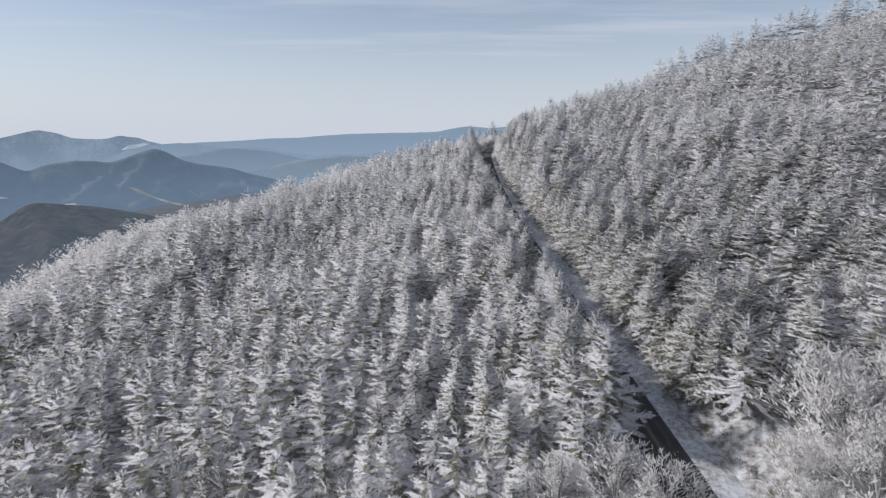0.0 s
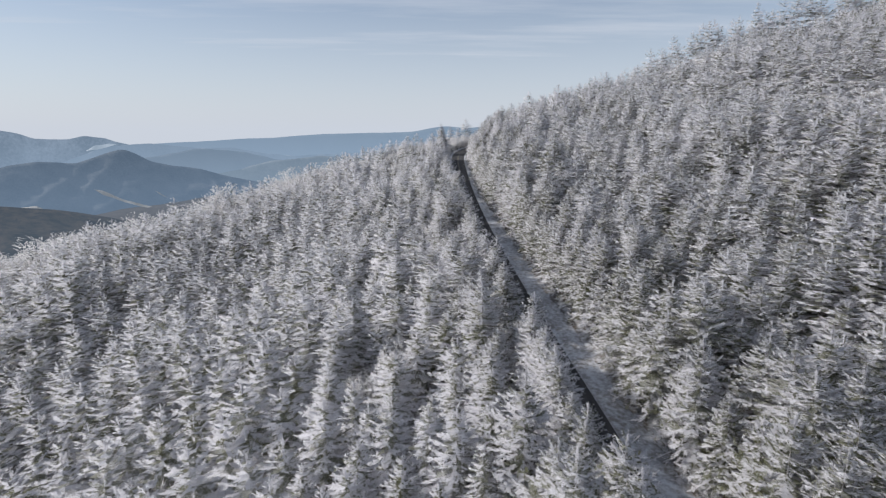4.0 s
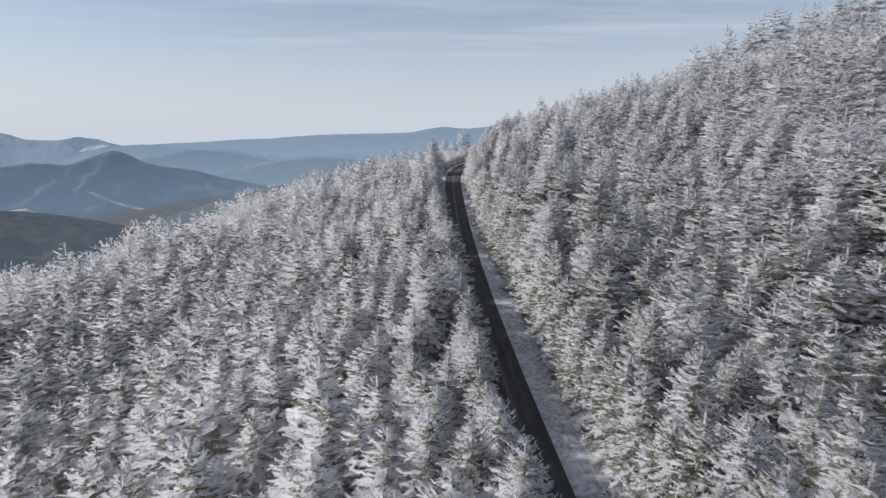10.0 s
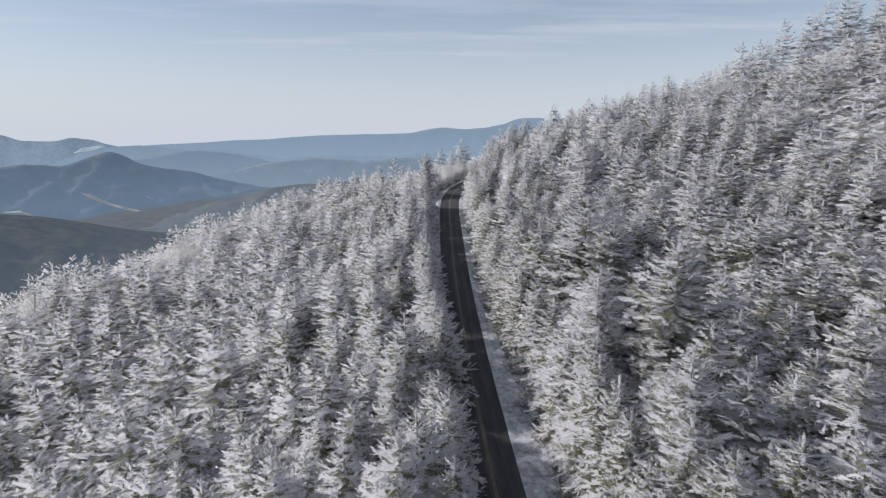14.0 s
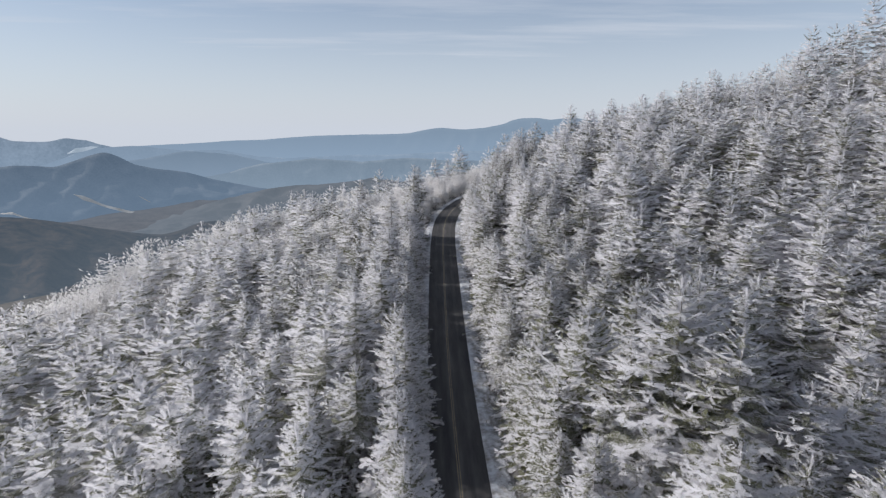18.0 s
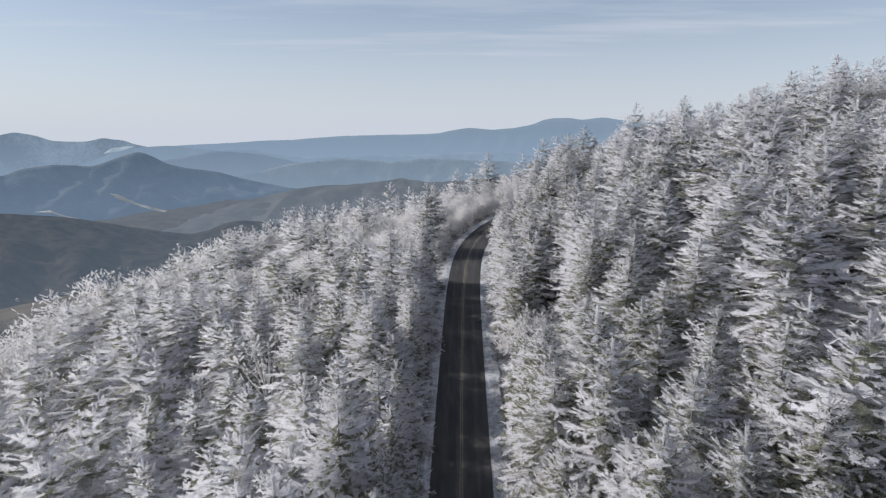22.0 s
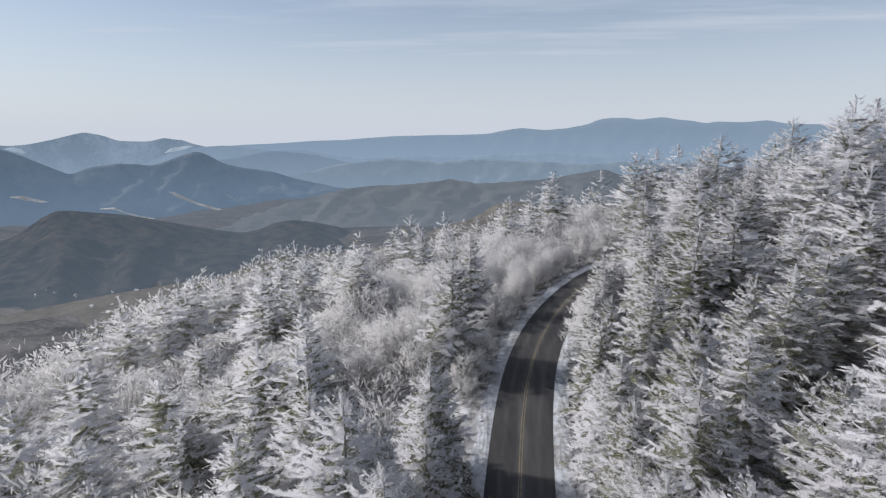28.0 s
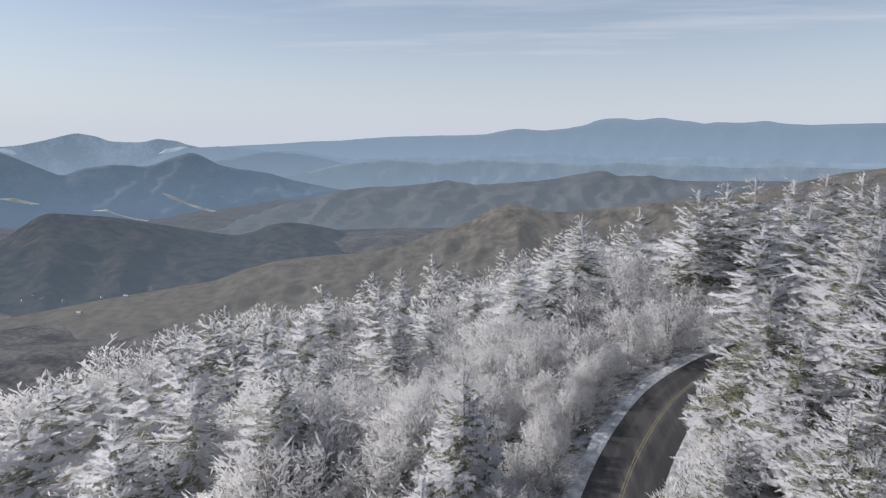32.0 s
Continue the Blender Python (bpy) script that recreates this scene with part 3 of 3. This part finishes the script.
    return dressed(pieces, mats, 0, 0.10, 0.8)


def bare_crown(seed, limbs, twigs, wide=0.46, sliver=0.0035, long=1.0):
    """Crown of a unit-high leafless tree: limbs that fork upwards into a soft dome of fine upright rimed twigs."""
    r = np.random.RandomState(seed)
    pieces, mats = [], []
    lobes = [(r.uniform(0, 6.283), r.uniform(0.2, 0.9), r.uniform(-0.10, 0.05)) for _ in range(6)]
    for i in range(limbs):
        az, sp = r.uniform(0, 6.283), math.sqrt(r.uniform(0.0, 1.0))
        lump = max(dz + 0.12 * math.cos(az - la) * (1 - abs(sp - ls)) for la, ls, dz in lobes)
        base = np.array([0, 0, r.uniform(0.08, 0.35)]) + unit(az) * 0.02
        top = unit(az) * wide * sp * r.uniform(0.85, 1.12) + np.array([0, 0, 0.84 - 0.62 * sp**2.4 + lump + r.uniform(-0.10, 0.02)])
        mid = base + (top - base) * 0.45 + unit(az) * wide * 0.2 * sp

        def at(x):
            return base * (1 - x) ** 2 + mid * 2 * x * (1 - x) + top * x * x
        s = unit(az + 1.57 + r.uniform(-0.6, 0.6))
        pieces.append(finger(at(0.0), at(1.0), s * 0.006, 0.35))
        mats.append(1)
        for k in range(twigs):
            x = 1.0 - 0.50 * r.rand() ** 1.6
            p0 = at(x) + r.normal(0, 0.03, 3)
            w = unit(az) * (0.6 * sp) + np.array([r.normal(0, 0.5), r.normal(0, 0.5), 0.8])
            ln = r.uniform(0.035, 0.09) * long
            a2 = r.uniform(0, 6.283)
            pieces.append(finger(p0, p0 + w * ln, unit(a2) * sliver * r.uniform(0.6, 1.5), 0.55))
            mats.append(1 if x < 0.60 and r.rand() < 0.2 else 0)
    return dressed(pieces, mats, 0.25, 0.10)


def trunk_mesh(name, low, high, rad, bend=0.0, sides=7):
    v, f = [], []
    for i, t in enumerate(np.linspace(0, 1, 6)):
        for k in range(sides):
            a = 6.283 * k / sides
            rr = rad * (1 - 0.93 * t) * (1.35 if i == 0 else 1.0)
            v.append((rr * math.cos(a) + bend * math.sin(3 * t), rr * math.sin(a), low + (high - low) * t))
    for i in range(5):
        for k in range(sides):
            f.append((i * sides + k, i * sides + (k + 1) % sides, (i + 1) * sides + (k + 1) % sides, (i + 1) * sides + k))
    ob = mesh_object(name, v, f, [BARK], smooth=True)
    return ob


def rounded(ob, normals):
    """Gives a mesh of loose four-sided pieces one shading normal a piece."""
    me = ob.data
    me.attributes.new("custom_normal", "FLOAT_VECTOR", "POINT").data.foreach_set("vector", np.repeat(normals, 4, 0).astype(np.float32).ravel())
    me.attributes.new("rib", "FLOAT", "POINT").data.foreach_set("value", np.tile(np.array([1.0, 0.0, 0.6, 0.0], np.float32), len(normals)))
    me.update()
    return ob


def crown_object(name, quads, which, mats, normals):
    v = quads.reshape(-1, 3)
    return rounded(mesh_object(name, v, np.arange(len(v)).reshape(-1, 4), mats, which, smooth=True), normals)


def greener(r, green, count):
    """Which template each tree takes: the last third of them shows the most needles."""
    third = count // 3
    return np.where(r.rand(len(green)) < green, r.randint(2 * third, count, len(green)), r.randint(0, 2 * third, len(green)))


def planted(name, templates, spots, mats, seed, green=None):
    """Many trees joined into one object of uncountable stuff. spots: x, y, z, height, width factor."""
    r = np.random.RandomState(seed)
    vs, ms, ns = [], [], []
    pick = r.randint(0, len(templates), len(spots))
    if green is not None:
        pick = greener(r, green, len(templates))
    turn = r.uniform(0, 6.283, len(spots))
    tilt = r.normal(0, 0.03, (len(spots), 2))
    for k, (quads, which, normals) in enumerate(templates):
        at = spots[pick == k]
        if not len(at):
            continue
        q = quads.reshape(-1, 3)
        c, s = np.cos(turn[pick == k])[:, None], np.sin(turn[pick == k])[:, None]
        h, w = at[:, 3:4], (at[:, 3] * at[:, 4])[:, None]
        tl = tilt[pick == k]
        x = (q[None, :, 0] * c - q[None, :, 1] * s) * w + at[:, 0:1] + tl[:, 0:1] * q[None, :, 2] * h
        y = (q[None, :, 0] * s + q[None, :, 1] * c) * w + at[:, 1:2] + tl[:, 1:2] * q[None, :, 2] * h
        z = q[None, :, 2] * h + at[:, 2:3]
        vs.append(np.stack([x, y, z], -1).reshape(-1, 3))
        ms.append(np.tile(which, len(at)))
        ns.append(np.stack([normals[None, :, 0] * c - normals[None, :, 1] * s, normals[None, :, 0] * s + normals[None, :, 1] * c, normals[None, :, 2] + 0 * c], -1).reshape(-1, 3))
    v = np.concatenate(vs)
    return rounded(mesh_object(name, v, np.arange(len(v)).reshape(-1, 4), mats, np.concatenate(ms), smooth=True), np.concatenate(ns))


# where trees stand: scattered over both slopes, never closer than their crowns allow
def scattered(x0, x1, y0, y1, gap, tries, seed):
    r = np.random.RandomState(seed)
    cells, out = collections.defaultdict(list), []
    px, py, pg = r.uniform(x0, x1, tries), r.uniform(y0, y1, tries), gap * r.uniform(0.82, 1.18, tries)
    for x, y, g in zip(px, py, pg):
        i, j = int(x // gap), int(y // gap)
        near = [q for a in (i - 1, i, i + 1) for c in (j - 1, j, j + 1) for q in cells[a, c]]
        if all((x - u) ** 2 + (y - v) ** 2 > g * g for u, v in near):
            cells[i, j].append((x, y))
            out.append((x, y))
    return np.array(out).T


rnd = np.random.RandomState(7)
tx, ty = scattered(-180, 250, 18, 452, 4.5, 66000, 71)
lat, lev = near_road(tx, ty)
tall = rnd.rand(len(tx))
keep = ((lat < -7.0) & (lat > -178 + 62 * np.clip((ty - 225) / 80, 0, 1))) | ((lat > np.where(ty < 215, 10.2, 7.8)) & (lat < 205))
keep &= (ty > 30) & (np.abs(tx) < ty * 0.9 + 45)
keep &= rnd.rand(len(tx)) < np.interp(ty, [200, 270], [1.0, 0.78])
tx, ty, lat, tall = tx[keep], ty[keep], lat[keep], tall[keep]
tz = land(tx, ty) - 0.15
height = np.where(lat < 0, 11.2 + 5.4 * tall, 11.8 + 5.2 * tall) * (1 + 0.10 * wave(tx, ty, 60, 9)) * np.where(lat > 40, np.interp(ty, [140, 230, 300, 360], [1.15, 0.95, 1.0, 1.02]), np.where(lat < -100, 1.18, 1.0))
edge = (lat > -13) & (lat < 15)
height *= np.where(edge, 1.06, np.interp(ty, [190, 270], [0.84, 1.0]))
broad = rnd.uniform(1.0, 1.4, len(tx)) * np.where(edge, 0.9, 1.0)

# closed rows of spruces along both verges
for side, top in ((-1, 325), (1, 384)):
    k = np.flatnonzero((LINE[:, 1] > 76) & (LINE[:, 1] < top))
    k = k[(np.arange(len(k)) % np.where((side < 0) & (LINE[k, 1] < 185), 2, 3)) == 0]
    o = np.where(side < 0, np.interp(LINE[k, 1], [160, 200, 250, 290], [-5.5, -6.0, -6.8, -7.7]), np.interp(LINE[k, 1], [190, 215, 240, 330, 350], [10.9, 9.8, 8.6, 8.6, 8.0])) + rnd.uniform(-0.7, 0.7, len(k))
    px, py = (LINE[k] + SIDE[k] * o[:, None] + rnd.uniform(-0.6, 0.6, (len(k), 2))).T
    free = (((tx[:, None] - px) ** 2 + (ty[:, None] - py) ** 2) > 2.9**2).all(1)
    tx, ty, tz, lat, height, broad = (v[free] for v in (tx, ty, tz, lat, height, broad))
    tx, ty, tz, lat = np.r_[tx, px], np.r_[ty, py], np.r_[tz, land(px, py) - 0.15], np.r_[lat, o]
    height, broad = np.r_[height, rnd.uniform(10.5, 15.5, len(k)) * np.where(LINE[k, 1] > 325, 0.82, 1.0)], np.r_[broad, rnd.uniform(0.86, 1.08, len(k))]

# single trees that stand out: place of the tip
TIPS = [(-37.9, 424.4, 43.1), (52.4, 434.5, 64.9), (63.5, 425.2, 67), (50.9, 326.1, 67.5), (43.3, 350, 64), (11.7, 312, 57.9), (3.1, 398, 57.1),
        (-47, 394, 43), (-39, 387.8, 44.6), (-30.9, 307.5, 44.6), (16, 307.5, 55.8), (48.2, 275.5, 63.2), (49.9, 253.3, 62.5), (42.2, 234, 56.7),
        (46.6, 229.6, 59.3), (44.4, 218, 57.7), (11.3, 235.3, 47.5), (45.6, 366.5, 67.6), (38.7, 456.7, 55.8), (45.5, 199.5, 58.7), (-24.8, 204.3, 34.3),
        (-16, 215.6, 41.2), (39.8, 184.2, 50.7), (44.1, 161.3, 48.5), (41.5, 223.4, 60.2), (7.4, 129.8, 34.3), (-1.9, 164, 36.8), (-23.6, 163.4, 28.6),
        (-31, 138.6, 26.2), (48.1, 147.4, 45), (19.5, 122.6, 31.9), (-13, 151, 33), (-51, 194, 24), (45.6, 136, 43.8), (53.7, 367, 73), (40.3, 315, 62.5),
        (74.5, 316, 81), (66, 352, 80), (61, 379, 75), (76, 384, 78), (86, 372, 83), (58, 396, 68), (71, 409, 69), (81, 400, 75), (94, 392, 82),
        (55.7, 413.2, 70.8), (61, 413.9, 71.9), (67.6, 417.7, 72.4), (77.2, 423.6, 71.7), (85.4, 429.6, 72.4), (93.3, 433.4, 72.6), (35.8, 413.4, 66.1), (37, 275.5, 56.5), (40.5, 270.5, 58)]
tips = np.array(TIPS)
clear = (((tx[:, None] - tips[:, 0]) ** 2 + (ty[:, None] - tips[:, 1]) ** 2) > 3.4**2).all(1)
tx, ty, tz, lat, height, broad = (v[clear] for v in (tx, ty, tz, lat, height, broad))
tip_lat, _ = near_road(tips[:, 0], tips[:, 1])
tip_z = land(tips[:, 0], tips[:, 1]) - 0.15
tx, ty, tz, lat = np.r_[tx, tips[:, 0]], np.r_[ty, tips[:, 1]], np.r_[tz, tip_z], np.r_[lat, tip_lat]
height, broad = np.r_[height, np.clip(tips[:, 2] - tip_z, 9, 25)], np.r_[broad, np.full(len(tips), 1.2)]
is_tip = np.arange(len(tx)) >= len(tx) - len(tips)

# where the wood is leafless: left of the bend, and small groups elsewhere
GROUPS = [(-71, 85, 7), (-122, 256, 20), (-105, 290, 14), (-135, 225, 16), (115, 330, 12)]
leafless = (lat < 0) & (lat > -27) & (ty > 345) & (rnd.rand(len(tx)) < 0.93) | ((lat < 0) & (lat > -70) & (ty > 275) & (rnd.rand(len(tx)) < np.interp(ty, [300, 360], [0.12, 0.72])))
for cx, cy, rad in GROUPS:
    leafless |= ((tx - cx) ** 2 + (ty - cy) ** 2 < rad * rad) & (rnd.rand(len(tx)) < 0.85)
leafless |= (lat < -142 + 62 * np.clip((ty - 225) / 80, 0, 1)) & (rnd.rand(len(tx)) < 0.85)
leafless |= (rnd.rand(len(tx)) < 0.025) & (np.abs(lat) > 12)
leafless &= ~is_tip & ~((lat > -11) & (lat < 11) & (ty < 335))
height = np.where(leafless, height * rnd.uniform(0.5, 0.78, len(tx)) * np.where(lat < -90, 1.3, 1.0), height)
height = np.where(leafless & (lat < 0) & (lat > -13) & (ty > 325), height * 0.72, height)
broad = np.where(leafless, broad * 1.25, broad)

# leafless trees that close in on both verges of the bend
for lo, hi, side, step in ((335, 425, -1, 1), (352, 420, 1, 2)):
    k = np.flatnonzero((LINE[:, 1] > lo) & (LINE[:, 1] < hi))[::step]
    o = side * rnd.uniform(6.6, 9.2, len(k)) if side < 0 else rnd.uniform(6.2, 7.4, len(k))
    px, py = (LINE[k] + SIDE[k] * o[:, None]).T
    tx, ty, tz, lat = np.r_[tx, px], np.r_[ty, py], np.r_[tz, land(px, py) - 0.15], np.r_[lat, o]
    height, broad = np.r_[height, rnd.uniform(4.0, 6.5, len(k)) + 2.5 * (side > 0)], np.r_[broad, rnd.uniform(0.8, 1.1, len(k))]
    leafless, is_tip = np.r_[leafless, np.ones(len(k), bool)], np.r_[is_tip, np.zeros(len(k), bool)]

# a closed thicket of them fills the inside of the bend
px, py = scattered(-10, 60, 326, 425, 3.6, 6000, 72)
o, _ = near_road(px, py)
inside = (o < -9) & (o > -34) & (rnd.rand(len(px)) < np.interp(py, [338, 355], [0.0, 1.0]))
inside &= (((px[:, None] - tx) ** 2 + (py[:, None] - ty) ** 2) > 2.2**2).all(1)
px, py, o = px[inside], py[inside], o[inside]
tx, ty, tz, lat = np.r_[tx, px], np.r_[ty, py], np.r_[tz, land(px, py) - 0.15], np.r_[lat, o]
height, broad = np.r_[height, rnd.uniform(5.5, 8.5, len(px))], np.r_[broad, rnd.uniform(1.0, 1.4, len(px))]
leafless, is_tip = np.r_[leafless, np.ones(len(px), bool)], np.r_[is_tip, np.zeros(len(px), bool)]

# single leafless trees that stand out: place, height and breadth
CLUMPS = [(51, 67, 14, 1.25), (60, 67, 13, 1.3), (53, 58, 11, 1.3), (63, 58, 12, 1.3), (44, 60, 8, 1.3), (49, 54, 11, 1.3), (58, 52, 13, 1.3), (67, 53, 13, 1.3), (50, 62, 13.5, 1.2), (59, 61, 14, 1.2), (43, 55, 7, 1.4), (71, 89, 10, 1.3), (22, 61.5, 10, 1.35), (15, 62, 9, 1.35), (27, 58, 9, 1.3), (-35, 77, 9.5, 1.25),
          (-43, 79, 8, 1.2), (-71, 85, 8.5, 1.3), (-15, 71, 7.5, 1.3), (-38, 100, 8, 1.2), (20.6, 120, 8.5, 1.15),
          (2.4, 119, 8.5, 1.2), (-3, 116, 7.5, 1.2), (10, 184, 8.5, 1.35), (10.5, 143, 7, 1.2), (33.6, 290, 8.5, 1.25), (31.2, 246, 6, 1.2), (33.4, 214, 5, 1.2), (-4.4, 119, 7, 1.1)]
clumps = np.array(CLUMPS)
free = (((tx[:, None] - clumps[:, 0]) ** 2 + (ty[:, None] - clumps[:, 1]) ** 2) > (0.30 * clumps[:, 2]) ** 2).all(1)
# open ground before the leafless trees by the lowest stretch of road
free &= ~((ty < 57) & (tx > 8) & (tx < 40)) & ~((ty < 70) & (tx > 38) & (tx < 72))
tx, ty, tz, lat, height, broad, leafless = (v[free] for v in (tx, ty, tz, lat, height, broad, leafless))
tx, ty, tz = np.r_[tx, clumps[:, 0]], np.r_[ty, clumps[:, 1]], np.r_[tz, land(clumps[:, 0], clumps[:, 1]) - 0.1]
lat, height, broad = np.r_[lat, near_road(clumps[:, 0], clumps[:, 1])[0]], np.r_[height, clumps[:, 2]], np.r_[broad, clumps[:, 3]]
leafless = np.r_[leafless, np.ones(len(clumps), bool)]
is_clump = np.arange(len(tx)) >= len(tx) - len(clumps)
SPOTS = np.column_stack([tx, ty, tz, height, broad])

# the lee side of the road keeps more bare needles
GREEN = np.where(lat > 0, 0.95 - 0.014 * np.maximum(lat - 9, 0), 0.10) * np.interp(ty, [250, 330], [1.0, 0.85])
GREEN = np.where(lat > 0, np.maximum(GREEN, 0.40), np.maximum(GREEN, np.interp(ty, [300, 350, 385, 405], [0.1, 0.42, 0.42, 0.85])))
GREEN = np.clip(GREEN + 0.25 * wave(tx, ty, 70, 14), 0.04, 0.85)
order = np.where(lat > 0, 0.6 * lat, -1.1 * lat * np.where(ty > 300, 0.72, 1.0)) + np.where(ty > 395, 15, 0) + np.where(ty < 75, 15, 0) - 60 * is_clump
by_reach = np.flatnonzero(~leafless)[np.argsort(order[~leafless])]
spruce_near, spruce_next = by_reach[:300], by_reach[300:440]
bare_near = np.flatnonzero(leafless)[np.argsort((order - 30 * ((ty > 335) & (ty < 395)))[leafless])][:175]

FINE = [spruce_crown(100 + k, 23, 9, 4, slim=(0.97, 1.07)[k % 2], bare=(0.05, 0.13, 0.38)[k // 2], core=14, fat=1.1, heart=0.60, body=0.74, points=11) for k in range(6)]
MIDDLE = [spruce_crown(200 + k, 17, 8, 2, slim=1.02, bare=(0.05, 0.13, 0.40)[k // 2], core=9, fat=1.3, heart=0.6, body=0.76, points=9, low=0.2) for k in range(6)]
COARSE = [spruce_crown(300 + k, 9, 6, 1, slim=1.05, bare=(0.04, 0.10, 0.32)[k // 2], core=6, fat=1.75, heart=0.55, body=0.78, points=7, low=0.3) for k in range(6)]
LEAFLESS = [bare_crown(400 + k, 52, 31, sliver=0.0076) for k in range(5)]
LEAFLESS_FAR = [bare_crown(450 + k, 26, 12, sliver=0.0085, long=1.1) for k in range(5)]

LABELS = ["rime-white spruce with drooping frosted branches", "grey-white frosted spruce beside the road", "frosted spruce with dark green needles showing"]


def tree_things(name, templates, mats, rows, label, category, group, trunk_top, trunk_rad, green=None):
    made = []
    for k, (quads, which, normals) in enumerate(templates):
        thing = new(name)
        t = trunk_mesh("trunk", -0.03, trunk_top, trunk_rad, 0.006)
        c = crown_object("crown", quads, which, mats, normals)
        t.parent = c.parent = thing
        tagged(t, "dark grey bark with rime")
        tagged(thing, label(k), category, group)
        made.append(thing)
    used = set()
    r = np.random.RandomState(len(rows))
    pick = r.randint(0, len(made), len(rows)) if green is None else greener(r, green, len(made))
    for k, (x, y, z, h, w) in zip(pick, rows):
        m = Matrix.LocRotScale((x, y, z), Euler((r.normal(0, 0.02), r.normal(0, 0.02), r.uniform(0, 6.28))), (h * w, h * w, h))
        if k in used:
            copy_thing(made[k], m).scale = (h * w, h * w, h)
        else:
            used.add(k)
            made[k].matrix_basis = m


tree_things("spruce_tree", FINE, [FROST, NEEDLES], SPOTS[spruce_near], lambda k: LABELS[k // 2], "spruce", "spruces along the road", 0.97, 0.013, GREEN[spruce_near])
tree_things("leafless_tree", LEAFLESS, [TWIGS, WOOD], SPOTS[bare_near], lambda k: "leafless tree with white rime on every twig", "tree", "rimed leafless trees", 0.62, 0.016)

rest = np.ones(len(SPOTS), bool)
rest[spruce_near] = rest[spruce_next] = rest[bare_near] = False
mid = rest & ~leafless & (order < 42) & (ty < 440)
far = rest & ~leafless & ~mid
tagged(planted("roadside_spruce_forest", MIDDLE, SPOTS[spruce_next], [RIME, NEEDLES], 30, GREEN[spruce_next]), "rime-covered spruces standing close above the road", "forest", kind="stuff")
tagged(planted("spruce_forest", MIDDLE, SPOTS[mid], [RIME, NEEDLES], 31, GREEN[mid]), "dense rime-covered spruce forest on both slopes", "forest", kind="stuff")
tagged(planted("distant_spruce_forest", COARSE, SPOTS[far], [RIME, NEEDLES], 32, GREEN[far]), "rime-white spruce forest covering the mountainside", "forest", kind="stuff")
tagged(planted("leafless_wood", LEAFLESS_FAR, SPOTS[rest & leafless], [TWIGS, WOOD], 33), "white rimed leafless trees among the spruces", "wood", kind="stuff")
# low rimed brush on the bank and the verges
r = np.random.RandomState(77)
k = r.randint(0, len(LINE), 2400)
k = k[(LINE[k, 1] > 25) & (LINE[k, 1] < 432)]
wide = np.interp(LINE[k, 1], [190, 240, 300], [7.0, 4.9, 4.5])
off = np.where(r.rand(len(k)) < 0.7, wide + r.uniform(0, 3.4, len(k)), -r.uniform(4.9, 7.0, len(k)))
bx, by = (LINE[k] + SIDE[k] * off[:, None] + r.uniform(-0.5, 0.5, (len(k), 2))).T
brush = np.column_stack([bx, by, land(bx, by) - 0.05, r.uniform(0.7, 2.0, len(k)), r.uniform(0.9, 1.7, len(k))])
tagged(planted("roadside_brush", [bare_crown(480 + i, 12, 4, wide=0.5, sliver=0.03, long=1.5) for i in range(3)], brush[::2], [BRUSH, BRUSH], 35), "low frosted brush on the bank beside the road", "brush", kind="stuff")
